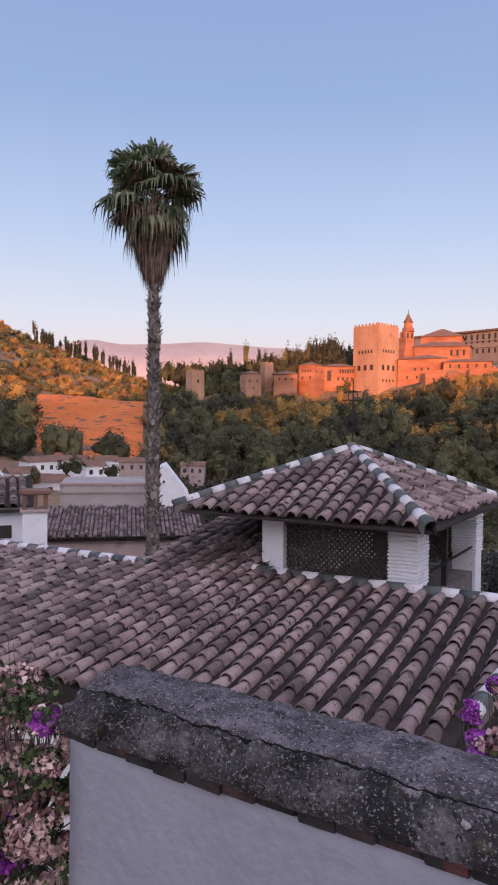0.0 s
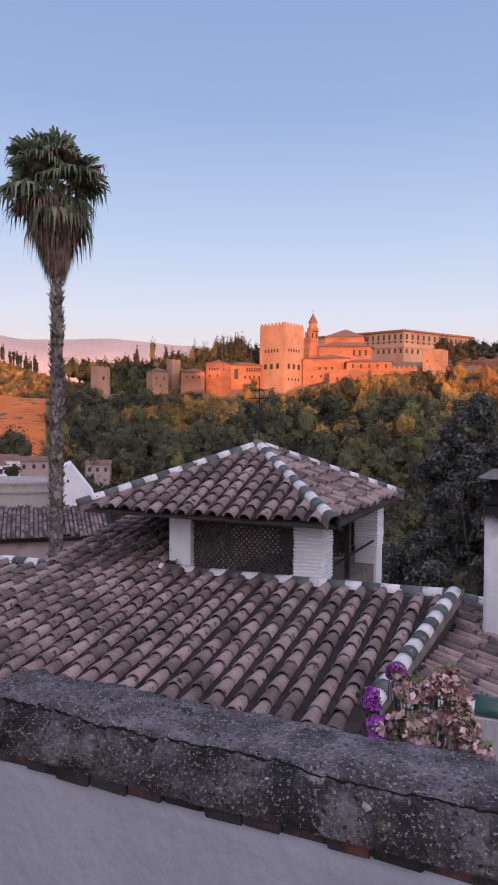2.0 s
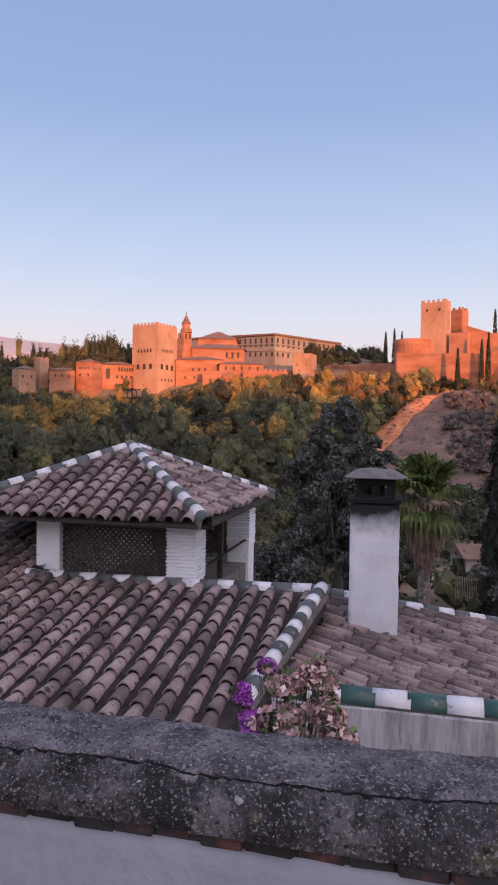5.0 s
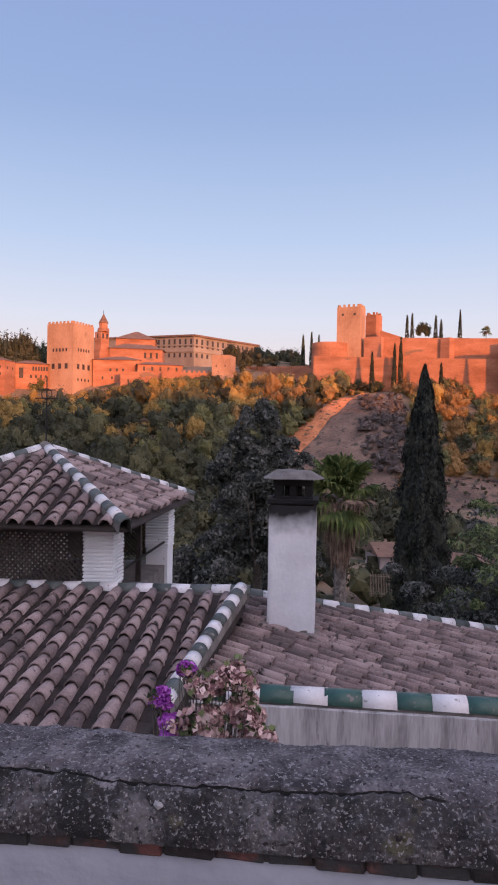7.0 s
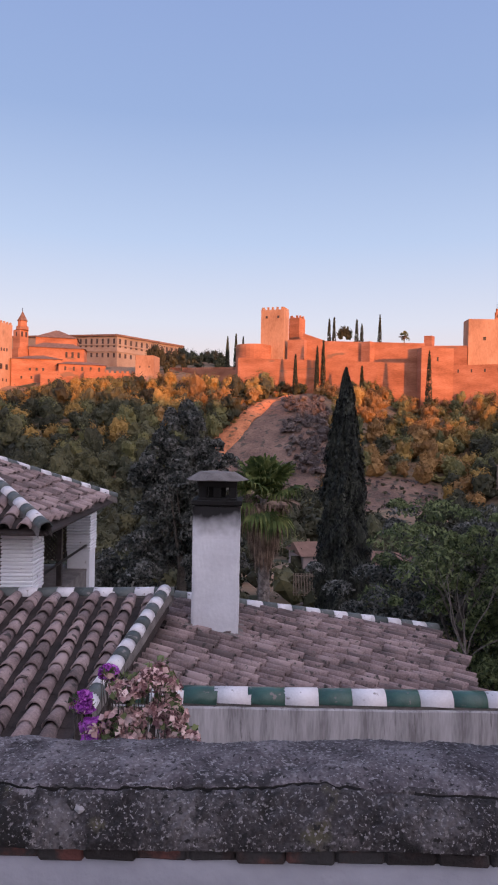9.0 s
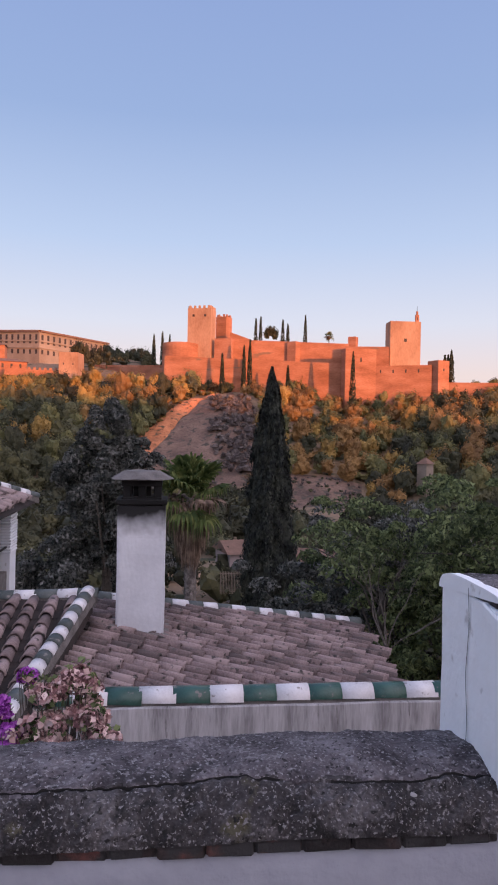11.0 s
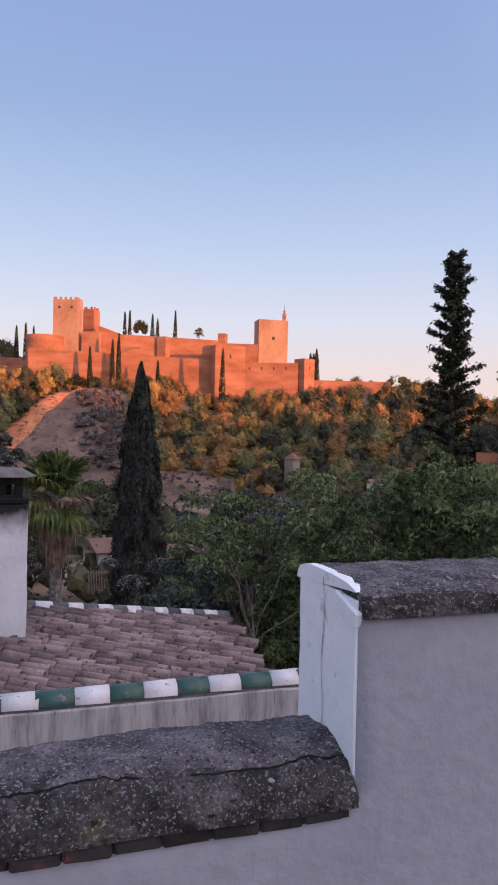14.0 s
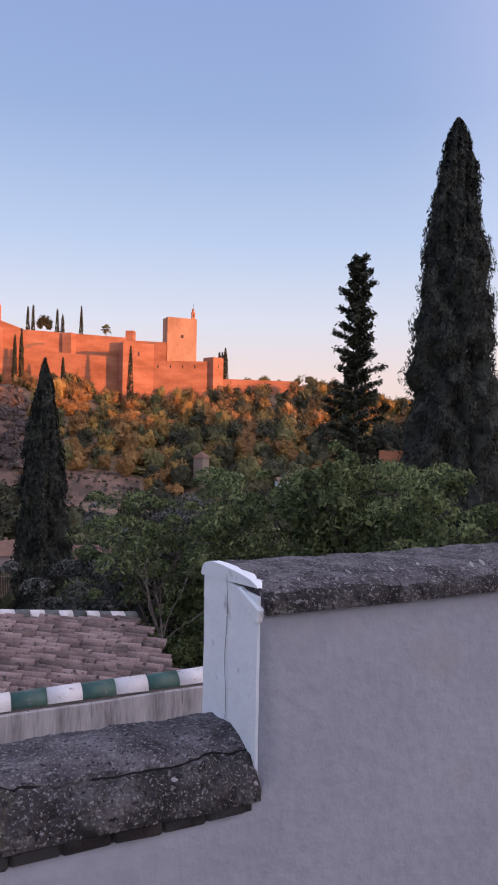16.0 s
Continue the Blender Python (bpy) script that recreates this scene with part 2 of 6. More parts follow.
M["leaf_grey"] = leaf("bare_grey_wood", [(0.09, 0.072, 0.07), (0.15, 0.12, 0.115), (0.20, 0.165, 0.15)], 0.06)
M["cypress"] = leaf("cypress_green", [(0.018, 0.024, 0.016), (0.04, 0.048, 0.03), (0.075, 0.08, 0.05)], 0.6)
M["cypress_near"] = leaf("deep_cypress", [(0.007, 0.009, 0.009), (0.027, 0.032, 0.028), (0.072, 0.078, 0.062)], 1.6, 0.4)
M["leaf_big"] = leaf("dusky_leaf", [(0.034, 0.040, 0.037), (0.10, 0.106, 0.096), (0.23, 0.23, 0.215)], 0.5, thin=0.2)
M["leaf_bright"] = leaf("fresh_leaf", [(0.048, 0.068, 0.034), (0.13, 0.165, 0.072), (0.26, 0.31, 0.14)], 0.9, thin=0.3)
M["frond"] = leaf("palm_frond", [(0.10, 0.135, 0.085), (0.22, 0.27, 0.16), (0.36, 0.40, 0.26)], 2.0, thin=0.4)
M["frond_fresh"] = leaf("fresh_palm_frond", [(0.05, 0.08, 0.026), (0.12, 0.16, 0.05), (0.24, 0.26, 0.09)], 2.0, thin=0.35)
M["thatch"] = leaf("dry_frond", [(0.08, 0.055, 0.04), (0.19, 0.13, 0.10), (0.34, 0.25, 0.19)], 3.0)
M["petal_pink"] = leaf("faded_bract", [(0.20, 0.10, 0.105), (0.55, 0.35, 0.34), (0.78, 0.60, 0.56)], 6.0)
M["petal_purple"] = leaf("purple_bract", [(0.20, 0.03, 0.26), (0.38, 0.07, 0.46), (0.52, 0.16, 0.60)], 8.0)


# ---- mesh helpers ----
def thing(name, label, category, group="", kind="", at=(0, 0, 0)):
    ob = tagged(new(name), label, category, group, kind)
    ob.location = at
    return ob


def mesh_of(name, verts, faces, mat, smooth=False):
    me = bpy.data.meshes.new(name)
    me.from_pydata([tuple(v) for v in verts], [], [tuple(f) for f in faces])
    me.materials.append(mat)
    if smooth:
        me.polygons.foreach_set("use_smooth", [True] * len(me.polygons))
    me.update()
    return me


def part(name, data, material, parent, label=""):
    """Link a bmesh or mesh as one object under a thing or part."""
    if isinstance(data, bmesh.types.BMesh):
        me = bpy.data.meshes.new(name)
        data.to_mesh(me)
        data.free()
        me.materials.append(material)
    else:
        me = data
    ob = new(name, me)
    if parent:
        ob.parent = parent
        p, off = parent, Vector((0, 0, 0))
        while p:
            off += p.location
            p = p.parent
        ob.location = -off
    if label:
        ob["label"] = label
    return ob


def structure(name, data, material, label):
    return tagged(part(name, data, material, None), label, name.split("_")[0], kind="structure")


def box_bm(lo, hi, bevel=0.0, m=None, bm=None, segs=1):
    own = bm is None
    bm = bm or bmesh.new()
    lo, hi = Vector(lo), Vector(hi)
    mat = Matrix.Translation((lo + hi) / 2) @ Matrix.Diagonal((*(hi - lo), 1))
    r = bmesh.ops.create_cube(bm, size=1.0, matrix=mat)
    if bevel:
        edges = list({e for v in r["verts"] for e in v.link_edges})
        bmesh.ops.bevel(bm, geom=edges, offset=bevel, segments=segs, affect="EDGES")
    if m is not None:
        bmesh.ops.transform(bm, matrix=m, verts=bm.verts if own else r["verts"])
    return bm


def roughen(bm, amount, scale):
    for v in bm.verts:
        v.co += noise.noise_vector(v.co * scale) * amount
    return bm


def tube(points, radii, sides=8):
    """A closed tube along the points."""
    verts, faces = [], []
    pts = [Vector(p) for p in points]
    for i, p in enumerate(pts):
        d = (pts[min(i + 1, len(pts) - 1)] - pts[max(i - 1, 0)]).normalized()
        a = d.orthogonal().normalized() if abs(d.z) < 0.9 else Vector((1, 0, 0))
        a = (a - d * a.dot(d)).normalized()
        b = d.cross(a)
        for k in range(sides):
            t = 2 * math.pi * k / sides
            verts.append(p + (a * math.cos(t) + b * math.sin(t)) * radii[i])
    for i in range(len(pts) - 1):
        for k in range(sides):
            k2 = (k + 1) % sides
            faces.append((i * sides + k, i * sides + k2, (i + 1) * sides + k2, (i + 1) * sides + k))
    faces.append(tuple(range(sides))[::-1])
    faces.append(tuple(range((len(pts) - 1) * sides, len(pts) * sides)))
    return verts, faces


def merge(lists):
    verts, faces = [], []
    for v, f in lists:
        o = len(verts)
        verts += v
        faces += [tuple(i + o for i in q) for q in f]
    return verts, faces


def cards(name, centres, outward, size, mat, rng, aspect=1.5, lean=0.7, upright=0.0):
    """One mesh of small bent leaves: centres (n,3), outward (n,3), size (n,)."""
    n = len(centres)
    nrm = outward + rng.normal(0, lean, (n, 3))
    nrm /= np.linalg.norm(nrm, axis=1)[:, None] + 1e-9
    a = np.cross(nrm, rng.normal(0, 1, (n, 3)))
    if upright:
        a = a * (1 - upright) + np.array((0, 0, 1.0)) * upright
        a -= nrm * (a * nrm).sum(1)[:, None]
    a /= np.linalg.norm(a, axis=1)[:, None] + 1e-9
    b = np.cross(nrm, a)
    s = np.asarray(size)[:, None] * 0.5
    a, b = a * s * aspect, b * s
    lift = nrm * s * 0.35
    v = np.stack([centres - a, centres - b * 0.9 + lift, centres + a, centres + b * 0.9 + lift], 1).reshape(-1, 3)
    me = bpy.data.meshes.new(name)
    me.vertices.add(4 * n)
    me.vertices.foreach_set("co", v.astype(np.float32).ravel())
    me.loops.add(4 * n)
    me.loops.foreach_set("vertex_index", np.arange(4 * n, dtype=np.int32))
    me.polygons.add(n)
    me.polygons.foreach_set("loop_start", np.arange(0, 4 * n, 4, dtype=np.int32))
    me.polygons.foreach_set("loop_total", np.full(n, 4, dtype=np.int32))
    me.materials.append(mat)
    me.update(calc_edges=True)
    return me


def P(az, el, dist):
    """A place by azimuth (degrees from +y towards +x), elevation and level distance."""
    a = radians(az)
    return Vector((dist * math.sin(a), dist * math.cos(a), dist * math.tan(radians(el))))


# ---- the ground, one sheet out to the far mountains ----
def curve_at(pairs, x):
    return float(np.interp(x, [p[0] for p in pairs], [p[1] for p in pairs]))


RIM = ((-62, 14), (-50, 12), (-44, 10), (-37, 13), (-27, 13), (-19, 15), (-13, 20), (-9, 22), (-1, 26), (4, 29), (9, 27), (13, 19), (16, 17), (20, 19), (24, 19), (28, 20), (36, 10), (45, 4), (60, 0))
BACK = ((-62, 84), (-54, 84), (-51.4, 76), (-48.9, 66), (-46.7, 59), (-42.7, 45), (-39.9, 35), (-36, 25), (-33, 30), (-30, 34), (-25, 40), (-20, 38), (-9, 42), (-2, 42), (2, 34), (20, 30), (30, 22), (38, 12), (50, 8))
# heights of an unseen ridge behind, set to cast shade on roofs and hill
WEST_SHADE = ((80, 18), (100, 22), (108, 28), (114, 36), (120, 46), (127, 57), (138, 61), (145, 60), (148, 84), (155, 92), (160, 80), (163, 46), (168, 30), (200, 28), (230, 24), (260, 15), (290, 5))


def ground(az, r):
    az = (az + 180) % 360 - 180
    near = curve_at(((0, -9), (12, -9.5), (40, -13), (100, -18), (170, -21), (195, -20)), r)
    lift = 9 * max(0, min(1, (-36 - az) / 6)) * max(0, min(1, (r - 60) / 70)) if az > -90 else 0
    near += lift
    if -66 < az < 66:
        rim, back = curve_at(RIM, az), curve_at(BACK, az)
        if r <= 195:
            z = near
        elif r <= 330:
            z = -20 + lift + (rim + 20 - lift) * ((r - 195) / 135) ** 0.85
        elif r <= 560:
            z = rim + (back - rim) * min(1, (r - 330) / (80 if -37 < az < 5 else 230))
        else:
            z = back + (r - 560) * -0.02
        edge = max(0, (abs(az) - 54) / 12)
    else:
        z, edge = near, 1
    if edge:
        w = az if az > 0 else az + 360
        side = near if r < 30 else -13 + (curve_at(WEST_SHADE, w) + 13) * max(0, min(1, (r - 30) / 220)) ** 1.2
        z = z * (1 - min(1, edge)) + side * min(1, edge)
    p = P(az, 0, r)
    z += noise.noise(Vector((p.x, p.y, 0)) * 0.02) * min(5, r * 0.02) + noise.noise(Vector((p.x, p.y, 9)) * 0.09) * min(1.4, r * 0.006)
    return z


def open_slope(az, r):
    """Open ground: the gully under the keep, the terrace below, the clay slope."""
    if 206 < r < 303 and max(-2.9, -2.9 + (r - 236) * 0.108) < az < min(6.5, 6.5 - (r - 262) * 0.05):
        return True
    if 9.0 < az < 15.6 and 186 < r < 214:
        return True
    return -48.4 < az < -40.0 and 208 < r < 338


def near_open(az, r):
    """Open ground, or so near its edge that a crown would hang over it."""
    return any(open_slope(az + da, r + dr) for da, dr in ((0, 0), (0.8, 0), (-0.8, 0), (0, 9)))


def make_ground():
    rs = [0.5, 6, 12, 20, 30, 40, 55, 70, 90, 110, 130, 150, 170, 185, 195, 205, 215, 225, 235, 245, 255, 265, 275, 285, 295, 305, 315, 325, 335, 350, 370, 400, 440, 480, 520, 560, 620, 700, 900, 1300, 1800]
    azs = list(np.arange(-66, 66, 0.6)) + list(np.arange(66, 294, 2.0))
    verts, faces = [], []
    for r in rs:
        for a in azs:
            p = P(a, 0, r)
            verts.append((p.x, p.y, ground(a, r)))
    n = len(azs)
    for i in range(len(rs) - 1):
        for j in range(n):
            k = (j + 1) % n
            faces.append((i * n + j, i * n + k, (i + 1) * n + k, (i + 1) * n + j))
    me = mesh_of("ground", verts, faces, M["earth"], True)
    me.materials.append(M["orange_rock"])
    me.materials.append(M["dry_slope"])
    for p in me.polygons:
        c = p.center
        if open_slope(math.degrees(math.atan2(c.x, c.y)), math.hypot(c.x, c.y)):
            p.material_index = 1 if c.x < -100 else 2
    return structure("ground", me, None, "dry valley ground and wooded hillside with scrub and bare earth")


make_ground()
# strip along the gully's sunlit streak, the sunlight put into its colour
verts = []
for i in range(25):
    s = i / 24
    for j in range(7):
        az = -3.2 + 6.9 * s + 0.25 * noise.noise(Vector((i * 0.4, j, 3)))
        r = 234 + 60 * s + (j - 3) * (0.7 + 3.3 * (1 - s) ** 0.7) * (1 + 0.4 * noise.noise(Vector((i * 0.5, j * 0.3, 1))))
        q = P(az, 0, r)
        verts.append((q.x, q.y, ground(az, r) + 0.9 * (1 - ((j - 3) / 3) ** 2) * math.sin(math.pi * min(1, s + 0.02)) + 0.15))
structure("ground_bank", mesh_of("ground_bank", verts, [(i * 7 + j, (i + 1) * 7 + j, (i + 1) * 7 + j + 1, i * 7 + j + 1) for i in range(24) for j in range(6)], M["bank"], True), None, "bare earth bank in the gully, its sunlight painted reddish orange")


def make_mountains():
    verts, faces = [], []
    azs = np.arange(-180, 180, 1.0)
    top = ((-60, 5.9), (-52, 6.0), (-47.4, 6.0), (-44.6, 6.75), (-42.2, 6.35), (-38.5, 6.5), (-34.8, 6.78), (-32.5, 6.55), (-30.3, 6.42), (-24, 6.0), (-15, 5.0), (0, 4.0), (20, 3.5), (40, 2.2), (60, 1.5))
    for ring, (d, k) in enumerate(((3000, -0.3), (3600, 0.55), (4300, 1.0), (4600, 0.3))):
        for a in azs:
            e = curve_at(top, a) if abs(a) < 60 else 1.5
            z = d * math.tan(radians(e)) * k if k > 0 else -60
            z += noise.noise(Vector((a * 0.35, ring * 3.1, 0))) * (26 if ring in (1,) else 7) + (30 if ring == 2 else 0)
            p = P(a, 0, d)
            verts.append((p.x, p.y, z))
    n = len(azs)
    for i in range(3):
        for j in range(n):
            k = (j + 1) % n
            faces.append((i * n + j, i * n + k, (i + 1) * n + k, (i + 1) * n + j))
    return structure("backdrop", mesh_of("backdrop", verts, faces, M["mountain"], True), None, "distant mountain range behind the valley, glowing rosy for sunlit haze")


make_mountains()

# ---- the terrace and its parapet ----
FLOOR = -1.74
WALL_Y0, WALL_Y1, WALL_X0, STEP_X = 1.815, 2.24, -1.87, 0.955
structure("terrace_floor", box_bm((-1.79, -4, FLOOR - 0.3), (6, 1.815, FLOOR)), M["mortar"], "terrace floor of dull grey cement")


def parapet_wall():
    """The stepped terrace wall in one piece, its plaster softly uneven."""
    bm = bmesh.new()
    xs = list(np.linspace(WALL_X0, STEP_X, 34)) + list(np.linspace(STEP_X, 4.2, 40))[1:]
    zs = list(np.linspace(FLOOR - 0.5, -1.115, 14)) + list(np.linspace(-1.115, -0.525, 12))[1:]
    grid = {}
    for i, x in enumerate(xs):
        for k, z in enumerate(zs):
            if k <= 13 or i >= 33:
                grid[i, k] = bm.verts.new((x, WALL_Y0, z))
    for i in range(len(xs) - 1):
        for k in range(len(zs) - 1):
            q = [(i, k), (i + 1, k), (i + 1, k + 1), (i, k + 1)]
            if all(c in grid for c in q) and (k < 13 or i >= 33):
                bm.faces.new([grid[c] for c in q])
    ex = bmesh.ops.extrude_face_region(bm, geom=bm.faces[:])
    bmesh.ops.translate(bm, verts=[v for v in ex["geom"] if isinstance(v, bmesh.types.BMVert)], vec=(0, WALL_Y1 - WALL_Y0, 0))
    bmesh.ops.recalc_face_normals(bm, faces=bm.faces)
    for v in bm.verts:
        shift = noise.noise_vector(v.co * 7) * 0.0035 + noise.noise_vector(v.co * 2) * 0.004
        if abs(v.co.x - STEP_X) < 0.001:
            shift.x = 0.003
        v.co += shift
    for f in bm.faces:
        f.smooth = True
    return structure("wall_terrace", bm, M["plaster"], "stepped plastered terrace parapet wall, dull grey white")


parapet_wall()
bm = box_bm((STEP_X - 0.005, WALL_Y0 + 0.010, -1.3), (STEP_X + 0.03, WALL_Y1 + 0.045, -0.495), 0.004)
bmesh.ops.subdivide_edges(bm, edges=[e for e in bm.edges if e.calc_length() > 0.2], cuts=8, use_grid_fill=True)
structure("wall_end", roughen(bm, 0.0025, 9), M["fresh_white"], "whitewashed flaking end face of the higher parapet wall")


def coping(name, x0, x1, y0, y1, zb, zt, seed, n_long, amp, crack, square=0.95, split=1.0, flat=0.98):
    """A hand-laid mortar coping: a rounded profile drawn along x, lumpy, split by a thin crack that wanders along it."""
    verts, faces, k, lower, gaps = [], [], 90, set(), {}
    ym, ry, rz = (y0 + y1) / 2, (y1 - y0) / 2, zt - zb
    for i in range(n_long + 1):
        x = x0 + (x1 - x0) * i / n_long
        worn = 1 + 0.9 * max(0.0, min(1.0, (-0.5 - x) / 0.7))
        sag = noise.noise(Vector((x * 1.3, 7.7, seed))) * 0.010
        drift = 5 * noise.noise(Vector((x * 2.3, 1.7, seed))) + 1.8 * noise.noise(Vector((x * 9, 3.1, seed))) + 0.8 * noise.noise(Vector((x * 34, 3.1, seed)))
        gape = max(0.0, min(1.0, 0.8 + 1.5 * noise.noise(Vector((x * 1.6, 8.8, seed))))) * split
        for j in range(k):
            near = {crack - 1: 0.45, crack + 1: -0.45}.get(j, 0.0)
            t = math.pi * max(0.0, min(k - 1, j + near + drift * math.exp(-((j - crack) / 12) ** 2) * min(1, j / 6))) / (k - 1)
            c, sn = math.cos(t), math.sin(t)
            y = ym - ry * math.copysign(abs(c) ** square, c)
            z = zb + rz * abs(sn) ** flat + sag
            d = Vector((0, -c, 0.35 + sn)).normalized()
            p = Vector((x, y, z))
            rough = (1.3 if j < crack else 0.8) * worn
            w = noise.noise(p * 7) * amp * 0.9 + noise.noise(p * 22) * amp * 0.55 * rough + noise.noise(p * 60) * amp * 0.4 * rough
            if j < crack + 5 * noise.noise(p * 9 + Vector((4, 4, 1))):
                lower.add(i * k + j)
            if j < crack:
                w += (0.35 - abs(noise.noise(p * 34 + Vector((3, 1, 8))))) * amp * 0.7 - max(0.0, noise.noise(p * 15 + Vector((9, 2, 4))) - 0.2) * amp * 0.9 * worn ** 2
            if j == crack:
                w -= 0.03 * gape
                gaps[i] = gape
            verts.append((x, y + d.y * w, z + d.z * w))
    for i in range(n_long):
        for j in range(k - 1):
            faces.append((i * k + j, (i + 1) * k + j, (i + 1) * k + j + 1, i * k + j + 1))
    faces.append(tuple(range(k)))
    faces.append(tuple(range(n_long * k, (n_long + 1) * k))[::-1])
    me = mesh_of(name, verts, faces, M["coping"], True)
    me.materials.append(M["front_shade_mortar"])
    me.materials.append(M["dark"])
    for p in me.polygons:
        # crack faces are painted black for the shade inside the split
        if len(p.vertices) == 4 and p.vertices[0] % k in (crack - 1, crack) and gaps[p.vertices[0] // k] > 0.3:
            p.material_index = 2
            continue
        # the front below the crack gets the painted-in shade
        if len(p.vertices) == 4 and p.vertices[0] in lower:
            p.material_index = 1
    return me


low = tagged(new("coping_low"), "rounded lichen-grown mortar coping cracked along its length", "coping", kind="structure")
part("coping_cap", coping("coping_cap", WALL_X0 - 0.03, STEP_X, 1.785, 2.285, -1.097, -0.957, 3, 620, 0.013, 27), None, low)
part("mortar_bed", roughen(box_bm((WALL_X0 - 0.02, 1.812, -1.134), (STEP_X - 0.02, 2.2, -1.09)), 0.004, 20), M["dark_mortar"], low)
rng = random.Random(5)
x = WALL_X0
brick_mesh = [mesh_of("brick", *(lambda b: ([v.co.copy() for v in b.verts], [[v.index for v in f.verts] for f in b.faces]))(roughen(box_bm((-0.063, -0.06, -0.02), (0.063, 0.14, 0.02), 0.007), 0.006, 14 + i)), M["brick"]) for i in range(4)]
while x < STEP_X - 0.10:
    w = rng.uniform(0.92, 1.08)
    b = part("brick", rng.choice(brick_mesh), None, low)
    b.matrix_basis = pose(x + 0.066 * w, 1.858 + rng.uniform(-0.010, 0.007), -1.115 + rng.uniform(-0.005, 0.003), rng.uniform(-4, 4), rng.uniform(-2, 2), rng.uniform(-2, 2)) @ Matrix.Diagonal((w, 1, rng.uniform(0.9, 1.1), 1))
    x += 0.133 * w

high = tagged(new("coping_high"), "flat lichen-grown mortar coping with flaking lime on the higher wall", "coping", kind="structure")
part("coping_cap", coping("coping_cap", STEP_X + 0.004, 4.2, 1.785, 2.31, -0.54, -0.449, 8, 520, 0.010, 12, 0.62, 0.0, 0.55), None, high)
# lime flakes left on the high coping
for i in range(20):
    s = rng.uniform(0.007, 0.02)
    bm = bmesh.new()
    bmesh.ops.create_icosphere(bm, subdivisions=1, radius=1.0, matrix=pose(STEP_X + 0.16 + i * 0.055 + rng.uniform(-0.02, 0.02), rng.uniform(1.83, 1.95), -0.468 + rng.uniform(-0.004, 0.01), rng.uniform(20, 50), 0, rng.uniform(-60, 60)) @ Matrix.Diagonal((s * 0.55, s * 1.3, 0.006, 1)))
    part("lime_flake", roughen(bm, 0.004, 40), M["mortar_pale"], high)


# lime and dry moss where the low coping meets the higher wall
for i in range(64):
    s = rng.uniform(0.0025, 0.009)
    y = rng.uniform(1.80, 1.95)
    bm = bmesh.new()
    bmesh.ops.create_icosphere(bm, subdivisions=1, radius=1.0, matrix=pose(STEP_X - 0.012 - rng.uniform(0, 1) ** 2 * 0.2, y, -1.052 + (y - 1.80) * 0.30, rng.uniform(20, 60), rng.uniform(-20, 20), rng.uniform(-60, 60)) @ Matrix.Diagonal((s, s * 1.3, 0.006, 1)))
    part("lime_flake", roughen(bm, 0.004, 40), M["fresh_white" if i % 2 else "mortar_pale"], low)


# pale chips of stone set in the low coping
for i, (x, y, sz) in enumerate(((-1.02, 1.83, 0.03), (-0.98, 1.90, 0.018), (-0.45, 1.84, 0.02), (0.05, 1.86, 0.022), (-1.5, 1.88, 0.02), (-1.3, 1.84, 0.016), (0.42, 1.83, 0.018), (-0.75, 1.85, 0.014), (0.7, 1.85, 0.02))):
    bm = bmesh.new()
    bmesh.ops.create_icosphere(bm, subdivisions=1, radius=1.0, matrix=pose(x, y, -1.015 if y > 1.835 else -1.03, 35, 0, 50 * i) @ Matrix.Diagonal((sz, sz * 0.8, 0.01, 1)))
    part("stone_chip", roughen(bm, 0.008, 25), M["mortar_pale"], low)
# moulding and crack on the whitewashed end face
end = bpy.data.objects["wall_end"]
part("moulding", roughen(box_bm((STEP_X - 0.013, 1.812, -0.578), (STEP_X + 0.01, 1.97, -0.53), 0.005, Matrix.Translation((0, 1.8, -0.55)) @ pose(0, 0, 0, 16, 0, 0) @ Matrix.Translation((0, -1.8, 0.55))), 0.005, 12), M["fresh_white"], end)
crk = [(STEP_X - 0.0095, 2.06 + noise.noise(Vector((z * 6, 0, 2))) * 0.02, z) for z in np.linspace(-0.47, -1.03, 26)]
verts = [(x, y + s * (0.0016 + 0.0014 * abs(noise.noise(Vector((z * 20, 3, 1))))), z) for x, y, z in crk for s in (-1, 1)]
# flat black sliver, painted for the dark inside the crack
part("crack", mesh_of("crack", verts, [(2 * i, 2 * i + 1, 2 * i + 3, 2 * i + 2) for i in range(25)], M["dark"]), None, end)


# limewash carried over the end of the high coping, ragged where it stops
verts, faces, k = [], [], 46
for j in range(k):
    t = math.pi * (0.22 + 0.76 * j / (k - 1))
    c, sn = math.cos(t), math.sin(t)
    y, z = 2.0475 - 0.263 * math.copysign(abs(c) ** 0.62, c), -0.54 + 0.091 * sn ** 0.55 + 0.002
    reach = 0.010 + (0.03 + 0.025 * noise.noise(Vector((y * 16, 2, 5))) + 0.012 * noise.noise(Vector((y * 70, 2, 5)))) * max(0.0, min(1.0, (t - 0.7) / 0.4))
    for q in range(4):
        verts.append((STEP_X - 0.007 + (reach + 0.007) * q / 3, y, z + 0.003 * noise.noise(Vector((y * 30, q, 1))) - (0.006 if q == 3 else 0)))
for j in range(k - 1):
    for q in range(3):
        faces.append((j * 4 + q, j * 4 + q + 1, j * 4 + q + 5, j * 4 + q + 4))
faces.append(tuple(j * 4 for j in range(k)))
part("lime_cap", mesh_of("lime_cap", verts, faces, M["fresh_white"]), None, end)


